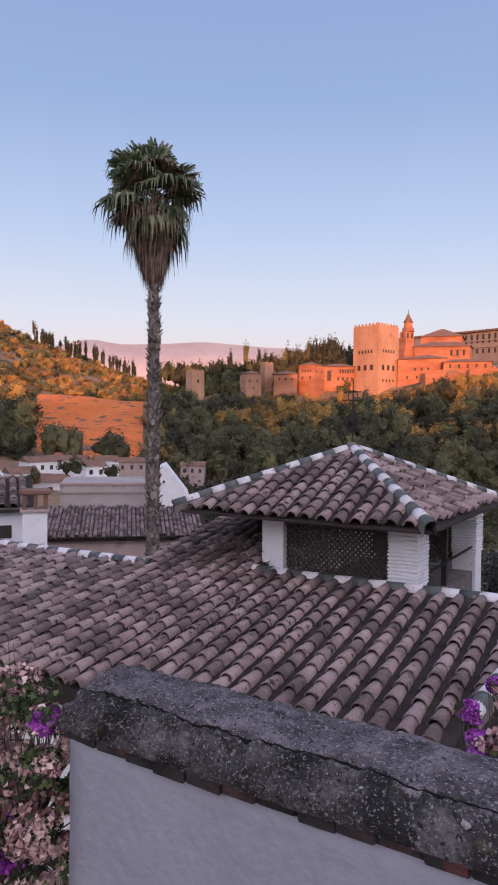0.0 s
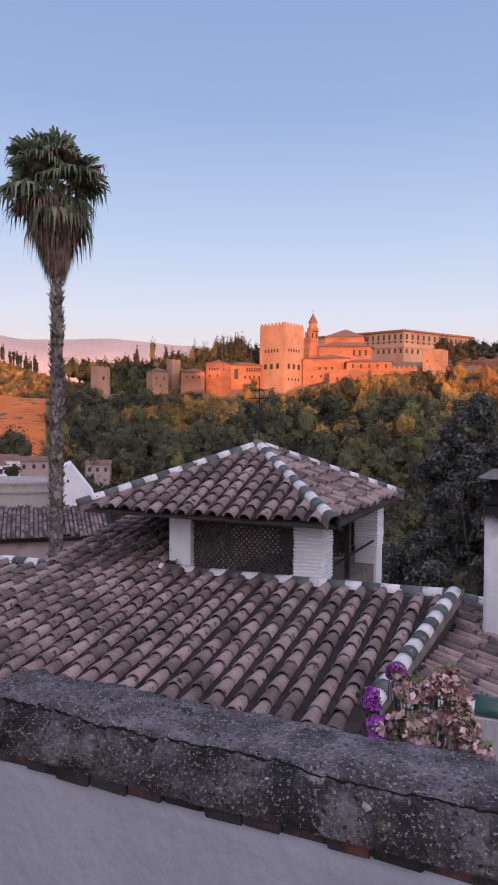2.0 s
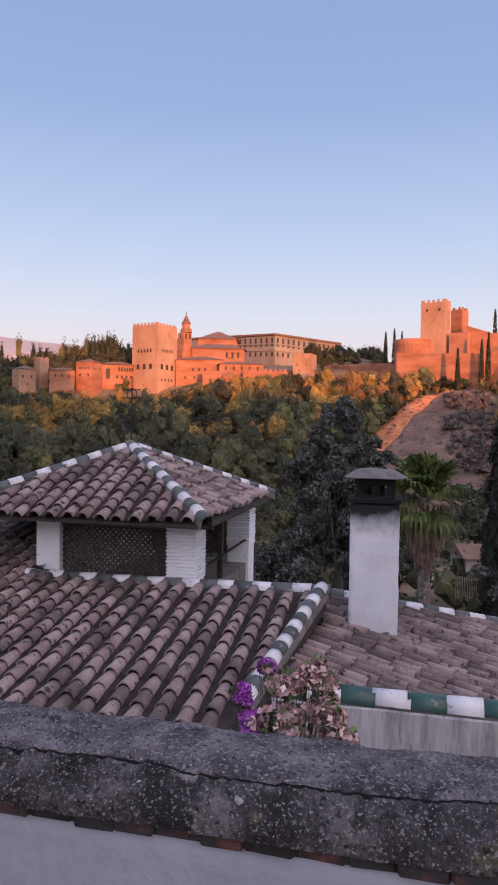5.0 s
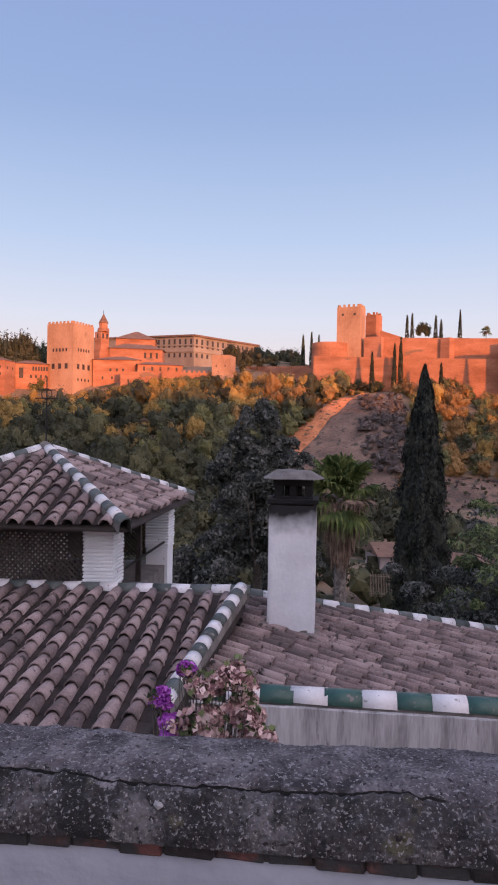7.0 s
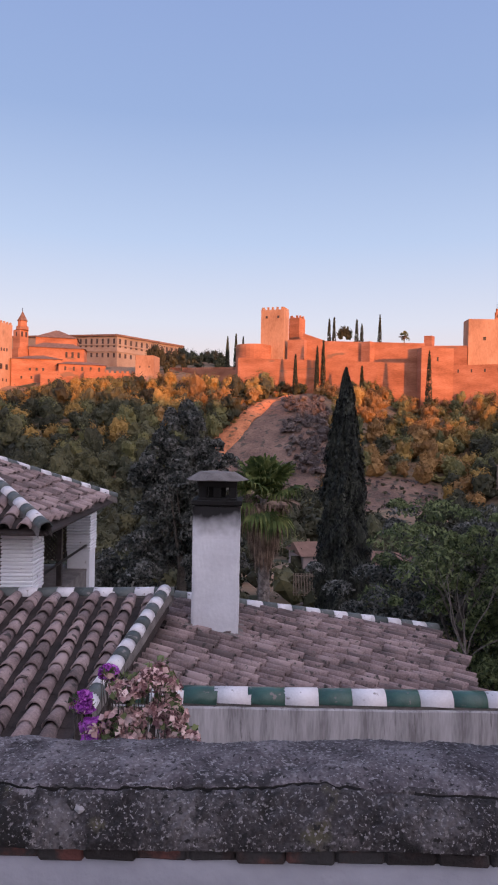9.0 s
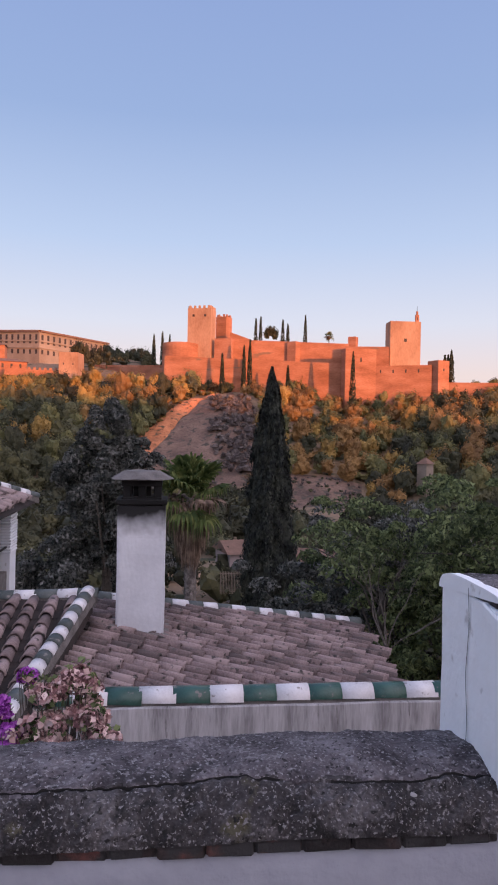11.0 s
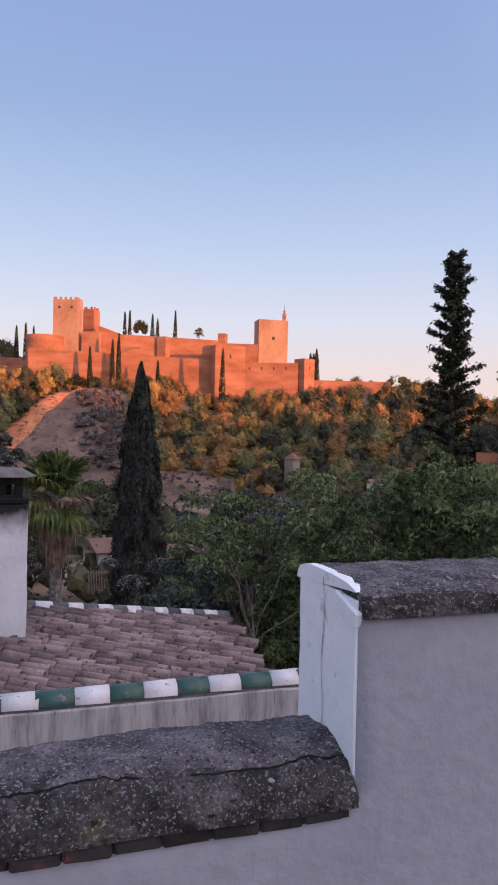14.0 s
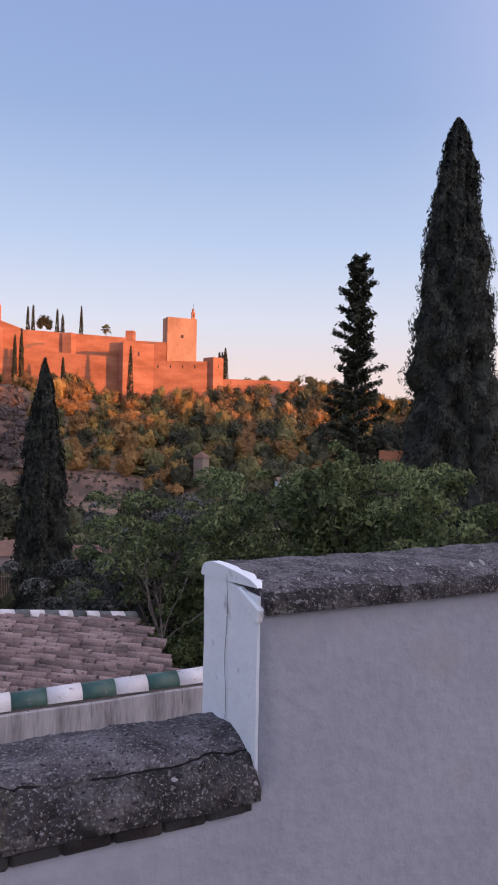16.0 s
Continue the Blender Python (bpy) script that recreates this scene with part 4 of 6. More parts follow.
def long_block(name, label, category, az0, d0, az1, d1, depth, top0, top1, base, mat="alhambra", merlons=0.0, windows=(), roof=0.0, parent=None):
    """A wall or wing from az0 to az1, going back by depth; its top may fall."""
    p0, p1 = P(az0, 0, d0), P(az1, 0, d1)
    p0.z = p1.z = 0
    u = (p1 - p0).normalized()
    n = Vector((-u.y, u.x, 0))
    if n.dot(p0) < 0:
        n = -n
    z0, z1, zb = d0 * math.tan(radians(top0)), d1 * math.tan(radians(top1)), min(d0, d1) * math.tan(radians(base)) - 10
    bm = bmesh.new()
    q = [p0, p1, p1 + n * depth, p0 + n * depth]
    lo = [bm.verts.new((p.x, p.y, zb)) for p in q]
    hi = [bm.verts.new((p.x, p.y, z)) for p, z in zip(q, (z0, z1, z1, z0))]
    bm.faces.new(hi)
    bm.faces.new(lo[::-1])
    for i in range(4):
        bm.faces.new((lo[i], lo[(i + 1) % 4], hi[(i + 1) % 4], hi[i]))
    bmesh.ops.recalc_face_normals(bm, faces=bm.faces)
    t = parent or thing(name, label, category)
    body = part("body", bm, M[mat], t)
    length = (p1 - p0).length
    ang = math.degrees(math.atan2(u.y, u.x))
    if merlons:
        k = int(length / 2.2)
        for i in range(k):
            s = (i + 0.5) / k
            p = p0.lerp(p1, s)
            part("merlon", box_bm((-0.55, 0, -0.3), (0.55, 0.6, merlons), 0, pose(p.x, p.y, z0 + (z1 - z0) * s, 0, 0, ang if n.dot(Vector((-math.sin(radians(ang)), math.cos(radians(ang)), 0))) > 0 else ang + 180)), M[mat], body)
    for s0, s1, drop, count, ww, hh in windows:
        for i in range(count):
            s = s0 + (s1 - s0) * (i + 0.5) / count
            p = p0.lerp(p1, s)
            z = z0 + (z1 - z0) * s - drop
            part("window", box_bm((-ww / 2, -0.1, -hh / 2), (ww / 2, 0.1, hh / 2), 0, pose(p.x, p.y, z, 0, 0, ang)), M["window"], body)
    if roof:
        bm = bmesh.new()
        e = 0.8
        g = [q[0] - u * e - n * e, q[1] + u * e - n * e, q[2] + u * e + n * e, q[3] - u * e + n * e]
        vs = [bm.verts.new((p.x, p.y, z + 0.05)) for p, z in zip(g, (z0, z1, z1, z0))]
        inset = min(depth, length) / 2
        ra, rb = (q[0] + q[3]) / 2 + u * inset, (q[1] + q[2]) / 2 - u * inset
        if length < depth:
            ra = rb = sum(q, Vector()) / 4
        va, vb = bm.verts.new((ra.x, ra.y, z0 + roof)), bm.verts.new((rb.x, rb.y, z1 + roof))
        bm.faces.new((vs[0], vs[1], vb, va))
        bm.faces.new((vs[1], vs[2], vb))
        bm.faces.new((vs[2], vs[3], va, vb))
        bm.faces.new((vs[3], vs[0], va))
        bmesh.ops.recalc_face_normals(bm, faces=bm.faces)
        part("roof", bm, M["far_roof"], t)
    return t


# towers along the rim, from the far end to the near bastion
tower("wall_tower", "small square ruined-looking stone tower among trees", (-36.7, -36.2, -35.15), 330, 4.76, 2.9, mat="tower_earth", merlons=0.8, windows=((1, 0.55, 1, 1.1, 1.6),))
tower("wall_tower", "square tower with low tiled roof among trees", (-32.2, -31.7, -30.4), 330, 4.62, 2.6, mat="tower_earth", windows=((1, 0.7, 2, 0.8, 1.2), (0, 0.7, 1, 0.6, 1.2), (1, 0.4, 1, 0.6, 1.1)), roof=2.0)
tower("wall_tower", "slim square stone tower behind a tiled one among trees", (-30.5, -30.1, -29.4), 342, 5.5, 3.0, mat="tower_earth", merlons=0.6)
long_block("wall_house", "low house with tiled roof on the palace wall", "house", -29.35, 335, -27.4, 335, 8, 4.6, 4.6, 3.0, roof=1.5, windows=((0.1, 0.9, 2.5, 3, 0.8, 1.2),))
tower("wall_tower", "square sunlit orange tower with low tiled roof", (-27.3, -26.0, -25.2), 335, 5.4, 2.6, windows=((0, 0.82, 4, 0.6, 1.0), (0, 0.62, 2, 0.8, 1.2), (1, 0.8, 2, 0.7, 1.1)), roof=1.8)
long_block("palace_wing", "shaded arcaded palace wing with tiled roof", "palace", -25.2, 345, -22.7, 348, 10, 5.2, 5.2, 3.0, roof=2.0, windows=((0.05, 0.3, 4.5, 1, 2.0, 5.0), (0.5, 1.0, 2.2, 6, 0.9, 2.0), (0.4, 1.0, 6.0, 4, 1.0, 1.5)))
tower("great_tower", "massive sunlit orange crenellated square tower", (-22.87, -20.8, -19.1), 340, 8.62, 2.7, mat="tower_earth", merlons=1.1, windows=((0, 0.64, 5, 0.9, 1.6), (0, 0.42, 3, 1.7, 2.6), (1, 0.65, 5, 0.8, 1.5), (1, 0.42, 3, 1.6, 2.6), (1, 0.24, 4, 0.8, 1.3)))
# church with its bell tower
ctw = tower("church_tower", "brick church bell tower with pointed tiled spire", (-19.3, -18.7, -17.8), 400, 6.6, 5.3)
tower("church_tower", "", (-19.1, -18.6, -17.95), 401.5, 8.05, 6.4, windows=((0, 0.80, 1, 1.0, 2.6), (1, 0.80, 2, 1.2, 2.8)), parent=ctw)
m = P(-18.42, 0, 405)
for r0, r1, e0, e1 in ((3.6, 3.4, 8.05, 8.32), (2.6, 2.5, 8.3, 8.75), (3.0, 0.15, 8.75, 9.5)):
    za, zb = 403 * math.tan(radians(e0)), 403 * math.tan(radians(e1))
    bm = bmesh.new()
    bmesh.ops.create_cone(bm, cap_ends=True, segments=8, radius1=r0, radius2=r1, depth=zb - za, matrix=pose(m.x, m.y, (za + zb) / 2))
    part("spire", bm, M["far_roof"] if r1 < 1 else M["alhambra"], ctw)
part("cross", box_bm((m.x - 0.12, m.y - 0.12, 66.8), (m.x + 0.12, m.y + 0.12, 69.4)), M["iron"], ctw)
long_block("church_nave", "church nave with tiled roof beside the bell tower", "church", -17.9, 402, -13.6, 398, 14, 6.75, 6.75, 4.5, roof=3.5, windows=((0.62, 0.95, 3.5, 3, 1.2, 3.2),))
long_block("palace_wing", "sunlit orange palace wing with low tiled roofs", "palace", -19.2, 350, -15.4, 352, 14, 5.75, 5.85, 3.2, roof=2.2, windows=((0.3, 0.7, 5.0, 3, 1.0, 1.4), (0.1, 0.9, 9.0, 4, 0.9, 1.4)))
long_block("palace_wing", "sunlit gallery wing with tiled roof", "palace", -15.6, 346, -11.9, 348, 9, 5.5, 5.5, 3.4, roof=1.8, windows=((0.05, 0.95, 2.0, 5, 1.0, 2.0), (0.1, 0.9, 7.0, 4, 0.9, 1.3)))
long_block("palace_wing", "pink shaded palace block below the church", "palace", -17.0, 338, -13.4, 338, 8, 4.9, 4.9, 3.0, windows=((0.1, 0.9, 4.5, 5, 0.9, 1.4),))
# the square renaissance palace
ren = long_block("renaissance_palace", "large square stone palace with rows of windows and tiled roof", "palace", -19.5, 560, -11.0, 470, 63, 7.45, 8.08, 4.5, mat="palace", roof=3.0, windows=((0.3, 1.0, 4.5, 15, 1.8, 3.6), (0.3, 1.0, 8.0, 15, 2.0, 1.2), (0.3, 1.0, 14.0, 15, 1.8, 3.0)))
long_block("renaissance_palace", "", "", -11.0, 470, -5.6, 520, 60, 8.08, 7.34, 4.5, mat="palace", roof=3.0, windows=((0.0, 1.0, 4.5, 13, 1.8, 3.6), (0.0, 1.0, 8.0, 13, 2.0, 1.2), (0.0, 1.0, 14.0, 13, 1.8, 3.0)), parent=ren)
for az0, d0, az1, d1, e0, e1 in ((-19.5, 560, -11.0, 470, 7.45, 8.08), (-11.0, 470, -5.6, 520, 8.08, 7.34)):
    p0, p1 = P(az0, 0, d0), P(az1, 0, d1)
    z0, z1 = d0 * math.tan(radians(e0)), d1 * math.tan(radians(e1))
    out = Vector((p0.y - p1.y, p1.x - p0.x, 0)).normalized()
    out = out if out.dot(p0) < 0 else -out
    # roof brown on the cornice stands in for its shading
    for name, drop, tall, proud, mat in (("cornice", 0.0, 1.1, 1.3, "far_roof"), ("string_course", 6.8, 0.5, 0.5, "palace"), ("string_course", 11.0, 0.7, 0.7, "palace")):
        bm = bmesh.new()
        vs = [bm.verts.new(p + o + Vector((0, 0, z + h))) for h in (-tall, 0.12) for p, z, o in ((p0, z0 - drop, out * 0), (p1, z1 - drop, out * 0), (p1, z1 - drop, out * proud), (p0, z0 - drop, out * proud))]
        for q in ((0, 1, 2, 3), (7, 6, 5, 4), (0, 4, 5, 1), (1, 5, 6, 2), (2, 6, 7, 3), (3, 7, 4, 0)):
            bm.faces.new([vs[k] for k in q])
        bmesh.ops.recalc_face_normals(bm, faces=bm.faces)
        part(name, bm, M[mat], ren)
long_block("church_choir", "church choir with a steep hipped tiled roof", "church", -17.4, 432, -14.2, 430, 22, 7.55, 7.55, 5.5, roof=6.0)
# curtain walls
long_block("curtain_wall", "sunlit crenellated curtain wall", "wall", -13.6, 332, -9.5, 334, 3, 4.95, 4.95, 2.6, merlons=1.1)
tower("wall_tower", "pale square crenellated tower at a bend in the wall", (-9.5, -8.0, -7.5), 325, 6.5, 3.4, mat="tower_earth", windows=((0, 0.7, 2, 0.5, 0.9),))
long_block("curtain_wall", "long low shaded crenellated curtain wall", "wall", -7.7, 402, -1.0, 322, 3, 5.35, 5.55, 3.2, merlons=1.0)
# the fortress
fort = thing("round_bastion", "low round sunlit bastion of the fortress", "bastion")
bm = bmesh.new()
q = P(0.3, 0, 322)
bmesh.ops.create_cone(bm, cap_ends=True, segments=28, radius1=8.6, radius2=8.3, depth=30, matrix=pose(q.x, q.y, 322 * math.tan(radians(7.5)) - 15))
part("body", bm, M["alhambra"], fort)
tower("fortress_keep", "tall sunlit crenellated keep of the fortress", (0.84, 2.78, 3.2), 318, 10.53, 6.2, mat="tower_earth", merlons=1.2, windows=((0, 0.86, 2, 1.0, 1.1),))
tower("wall_tower", "broken sunlit crenellated tower beside the keep", (3.2, 4.05, 4.55), 330, 9.86, 6.0, merlons=1.2)
tower("wall_tower", "low shaded block at the foot of the keep", (3.1, 4.5, 4.7), 316, 8.1, 6.0)
long_block("curtain_wall", "sunlit orange fortress wall with sloping top", "wall", 4.4, 322, 6.2, 322, 5, 8.6, 8.0, 5.0)
long_block("curtain_wall", "long sunlit orange upper fortress wall", "wall", 6.0, 323, 14.3, 325, 6, 7.97, 7.75, 4.8)
tower("wall_tower", "shallow shaded tower breaking the upper wall", (9.2, 9.9, 10.3), 319, 7.95, 4.8)
long_block("curtain_wall", "low outer sunlit fortress wall", "wall", -1.0, 312, 13.8, 308, 3, 6.5, 6.15, 4.0)
tower("wall_tower", "tall sunlit bastion reaching down the slope", (13.7, 14.05, 16.6), 300, 7.4, 3.3, windows=((1, 0.78, 1, 0.7, 1.8),))
long_block("curtain_wall", "sunlit fortress wall beside the bell-gable tower", "wall", 14.0, 318, 17.6, 318, 6, 7.55, 7.5, 4.0)
tower("small_house", "small square hut on the fortress terrace", (14.22, 14.85, 15.05), 330, 8.35, 7.0)
vela = tower("watch_tower", "massive sunlit square watch tower with a bell gable", (17.25, 17.65, 20.1), 320, 9.58, 4.5, mat="tower_earth", windows=((1, 0.70, 1, 1.3, 1.5), (1, 0.24, 3, 0.4, 1.8)))
q = P(19.75, 0, 326)
zt = 320 * math.tan(radians(9.58))
part("bell_gable", box_bm((q.x - 0.9, q.y - 0.5, zt - 0.2), (q.x + 0.9, q.y + 0.5, zt + 3.6), 0.25), M["alhambra"], vela)
part("gable_top", box_bm((q.x - 0.5, q.y - 0.4, zt + 3.5), (q.x + 0.5, q.y + 0.4, zt + 5.2), 0.25), M["alhambra"], vela)
part("bell", box_bm((q.x - 0.4, q.y - 0.56, zt + 1.0), (q.x + 0.4, q.y + 0.56, zt + 2.4), 0.15), M["window"], vela)
part("flag_pole", mesh_of("flag_pole", *tube([(q.x, q.y, zt + 5.0), (q.x, q.y, zt + 7.6)], [0.1, 0.06], 5), M["iron"]), None, vela)
long_block("curtain_wall", "sunlit lower fortress wall in front of the watch tower", "wall", 15.6, 304, 21.0, 306, 4, 5.95, 6.02, 3.4, windows=((0.15, 0.9, 2.5, 4, 0.6, 1.4),))
tower("wall_tower", "half-round sunlit end tower of the fortress", (20.65, 21.5, 22.36), 304, 6.41, 3.4, windows=((1, 0.75, 1, 0.6, 1.2),))
long_block("curtain_wall", "low sunlit wall running down from the fortress", "wall", 22.3, 310, 28.6, 318, 2, 4.62, 4.5, 2.4)
tower("ruined_tower", "small ruined brick stump on the slope", (20.0, 20.75, 21.3), 206, -2.0, -4.2, mat="palace", roof=2.0, windows=((1, 0.6, 1, 0.6, 0.9),))
long_block("distant_house", "sunlit orange house beyond the wood", "house", 35.4, 230, 37.6, 230, 8, -1.1, -1.1, -2.6)

# ---- woods, as crowns of small leaf clumps ----
RNG = np.random.default_rng(4)


def crown_points(centre, rx, rz, n, lumps=9, lump=(0.36, 0.56), out=(0.3, 0.62)):
    """Places and outward ways on a lumpy crown."""
    lc = RNG.normal(0, 1, (lumps, 3))
    lc /= np.linalg.norm(lc, axis=1)[:, None]
    lc = lc * RNG.uniform(*out, (lumps, 1)) * (rx, rx, rz)
    k = RNG.integers(0, lumps, n)
    d = RNG.normal(0, 1, (n, 3))
    d /= np.linalg.norm(d, axis=1)[:, None]
    d[:, 2] = np.abs(d[:, 2]) * 1.0 - 0.25
    rad = RNG.uniform(*lump, lumps)[k][:, None] * RNG.uniform(0.75, 1.05, (n, 1))
    return lc[k] + d * rad * (rx, rx, rz) + np.array(centre), d


WOOD = {k: ([], [], []) for k in ("leaf_deep_shade", "leaf_green", "leaf_dark", "leaf_gold", "leaf_rust", "leaf_grey", "cypress")}


def ball(level):
    """Directions and triangles of a ball, for the cores of crowns."""
    bm = bmesh.new()
    bmesh.ops.create_icosphere(bm, subdivisions=level, radius=1.0)
    bm.verts.ensure_lookup_table()
    out = np.array([v.co for v in bm.verts]), np.array([[v.index for v in f.verts] for f in bm.faces])
    bm.free()
    return out


BALLS = {1: ball(2), 2: ball(3)}
CORE = {k: ([], [], [0]) for k in WOOD}


def bulge(u, lc, lr):
    """How far the lumps reach along each direction u, and which lump is outermost there."""
    along = u @ lc.T
    disc = along ** 2 - (lc ** 2).sum(1)[None, :] + (lr ** 2)[None, :]
    t = np.where(disc > 0, along + np.sqrt(np.maximum(disc, 0)), 0.0)
    k = t.argmax(1)
    return np.maximum(t.max(1), 0.5), k


def wood_tree(kind, az, r, size, tall, n, leafy, sink=0.0, level=1):
    """A lumpy crown: a closed core under a coat of small leaf clumps."""
    p = P(az, 0, r)
    centre = np.array((p.x, p.y, ground(az, r) - sink + tall * 0.5))
    half = np.array((size / 2, size / 2, tall / 2))
    lumps = 12 if level == 1 else 26
    lc = RNG.normal(0, 1, (lumps, 3))
    lc /= np.linalg.norm(lc, axis=1)[:, None]
    lc *= RNG.uniform(0.45, 0.85, (lumps, 1))
    lr = RNG.uniform(0.2, 0.4, lumps)
    u = RNG.normal(0, 1, (n, 3))
    u[:, 2] = np.where(u[:, 2] < -0.3, -u[:, 2], u[:, 2])
    u /= np.linalg.norm(u, axis=1)[:, None]
    reach, k = bulge(u, lc, lr)
    at = u * reach[:, None]
    d = at - lc[k]
    d /= np.linalg.norm(d, axis=1)[:, None] + 1e-9
    WOOD[kind][0].append(centre + at * half * RNG.uniform(0.84, 1.12, (n, 1)))
    WOOD[kind][1].append(d * 0.75 + u * 0.25)
    WOOD[kind][2].append(RNG.uniform(0.6, 1.25, n) * leafy)
    w, faces = BALLS[level]
    reach, k = bulge(w, lc, lr)
    cv, cf, count = CORE[kind]
    cv.append(centre + w * (reach * RNG.uniform(0.66, 0.94, len(w)))[:, None] * half)
    cf.append(faces + count[0])
    count[0] += len(w)


for i in range(1750):
    # about one tree to every seven metres of slope, of uneven height
    ring = i // 50
    r = 198 + ring * 3.7 + RNG.uniform(-2.4, 2.4)
    az = -56 + 103 * ((i % 50) + (ring % 2) * 0.5 + RNG.uniform(-0.45, 0.45)) / 50
    if near_open(az, r) or 19.2 < az < 22.2 and r < 212 or 34.8 < az < 38 and r < 234 or r > 318 - 6 * (az > 12):
        continue
    s = noise.noise(Vector((*P(az, 0, r).xy, 0)) * 0.028) * 1.1 + RNG.normal(0, 0.36)
    warm = curve_at(((-56, 0.45), (-38, 0.0), (-20, 0.05), (-6, 0.0), (4, 0.5), (12, 0.6), (17, 0.5), (21, 0.25), (26, 0.3), (47, 0.2)), az)
    # fewer golden trees low down: the hill's shade painted by leaf colour
    s += warm * 0.6 - (0.7 if az < 2 else 0.25) * max(0, (258 - r) / 50)
    kind = "leaf_dark" if s < 0.0 else "leaf_green" if s < 0.22 else "leaf_gold" if (s < 0.5 or az < -8) and az < 9 else "leaf_rust" if s > 0.34 else "leaf_gold"
    if RNG.uniform() < 0.2:
        kind = "leaf_deep_shade"
    # rust leaves on this stretch also carry its orange sunlight
    if 3 < az < 18 and RNG.uniform() < 0.85:
        kind = ("leaf_rust", "leaf_gold", "leaf_rust", "leaf_green", "leaf_rust", "leaf_green")[i % 6]
    near_rim = max(0, (r - 285) / 40)
    size = RNG.uniform(4.5, 8) if 3 < az < 18 else RNG.uniform(5.5, 10.5) * (1 - 0.4 * near_rim)
    wood_tree(kind, az, r, size, size * RNG.uniform(0.85, 1.5), 250, 0.03 * size + 0.24, sink=size * 0.1, level=2)
# low scrub along the bare bank
for i in range(45):
    q = RNG.uniform(0.1, 1.0)
    wood_tree(("leaf_rust", "leaf_dark", "leaf_gold")[i % 3], -3.2 + 6.9 * q + RNG.normal(0, 0.25), 236 + 62 * q + RNG.uniform(2, 13), RNG.uniform(1.6, 3.6), RNG.uniform(1.4, 2.8), 90, 0.34, sink=0.3)
for i in range(90):
    wood_tree(("leaf_grey", "leaf_dark", "leaf_grey")[i % 3], RNG.uniform(9, 15.6), RNG.uniform(187, 215), RNG.uniform(0.8, 2.2), RNG.uniform(0.6, 1.5), 40, 0.25, sink=0.2)
# undergrowth between the trees, dark leaves painting in the shaded gaps
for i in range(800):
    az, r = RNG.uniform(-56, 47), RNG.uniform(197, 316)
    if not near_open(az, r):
        wood_tree(("leaf_rust" if i % 3 else "leaf_green") if 3 < az < 18 else "leaf_deep_shade" if i % 3 else "leaf_dark", az, r, RNG.uniform(5, 8), RNG.uniform(2.5, 4.5), 45, 0.8, sink=0.6)
# bushes in the gully, trees along the valley floor
for i in range(330):
    az = RNG.uniform(-38, -7)
    r = RNG.uniform(316, 333)
    tall = RNG.uniform(3.5, 6.5)
    wood_tree(("leaf_green", "leaf_dark", "leaf_gold")[i % 3], az, r, tall, tall, 90, 0.5, sink=tall * 0.25)
for i in range(130):
    az, r = RNG.uniform(2.9, 6.6), RNG.uniform(212, 276)
    wood_tree("leaf_grey", az, r, RNG.uniform(2.5, 5), RNG.uniform(2, 4.5), 90, 0.42, sink=0.4)
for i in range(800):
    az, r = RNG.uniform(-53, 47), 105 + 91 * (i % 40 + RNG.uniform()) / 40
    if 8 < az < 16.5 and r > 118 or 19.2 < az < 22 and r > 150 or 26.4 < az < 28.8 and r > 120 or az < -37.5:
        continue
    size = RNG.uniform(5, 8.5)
    wood_tree("leaf_deep_shade" if i % 3 else "leaf_dark", az, r, size, size, 110, 0.6)
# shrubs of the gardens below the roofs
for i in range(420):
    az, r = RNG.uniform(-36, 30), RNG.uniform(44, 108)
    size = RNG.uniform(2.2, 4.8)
    wood_tree("leaf_dark" if i % 2 else "leaf_deep_shade", az, r, size, size, 130, 0.3)
# round dark bushes between the valley houses
for az, r, size, top in ((-45.6, 112, 3.6, -2.35), (-46.3, 116, 2.8, -2.6), (-42.7, 116, 3.2, -2.9), (-48.7, 118, 3.0, -3.3)):
    wood_tree("leaf_dark", az, r, size, size, 240, 0.34, sink=ground(az, r) + size * 1.02 - r * math.tan(radians(top)))
# hill on the far left with its cypress rows
for i in range(1500):
    az, r = RNG.uniform(-58, -37), RNG.uniform(240, 620)
    if open_slope(az, r):
        continue
    size = RNG.uniform(4.5, 9)
    # gold and rust favoured here to put warm sunlight into the leaves
    wood_tree(("leaf_gold", "leaf_gold", "leaf_rust", "leaf_green", "leaf_green", "leaf_dark")[i % 6], az, r, size, size * 0.9, 80, 0.6, sink=2.0)
for i in range(60):
    az, r = RNG.uniform(-49, -38.5), RNG.uniform(540, 600)
    wood_tree("cypress", az, r, 3.0, RNG.uniform(13, 20), 70, 1.1)
# trees standing behind the palace walls
for az0, az1, r, lo, hi, n, k in ((-40, -23, 352, 6, 9, 90, "leaf_green"), (-40, -23, 375, 8, 12, 90, "leaf_dark"), (-39, -29, 410, 9, 15, 60, "leaf_green"), (-36, -23, 405, 11, 18, 60, "leaf_dark"), (-28.5, -23, 395, 16, 23, 18, "cypress"), (-34, -28, 405, 14, 20, 8, "cypress"), (-9, 0, 380, 6, 9, 30, "leaf_dark"), (24, 26, 350, 4, 6, 3, "leaf_dark"), (28, 40, 345, 6, 10, 40, "leaf_green"), (30, 46, 300, 6, 10, 40, "leaf_green")):
    for i in range(n):
        tall = RNG.uniform(lo, hi)
        wood_tree(k, RNG.uniform(az0, az1), r + RNG.uniform(-10, 15), tall * (0.28 if k == "cypress" else 0.75), tall, 170, 0.7, sink=tall * 0.22)


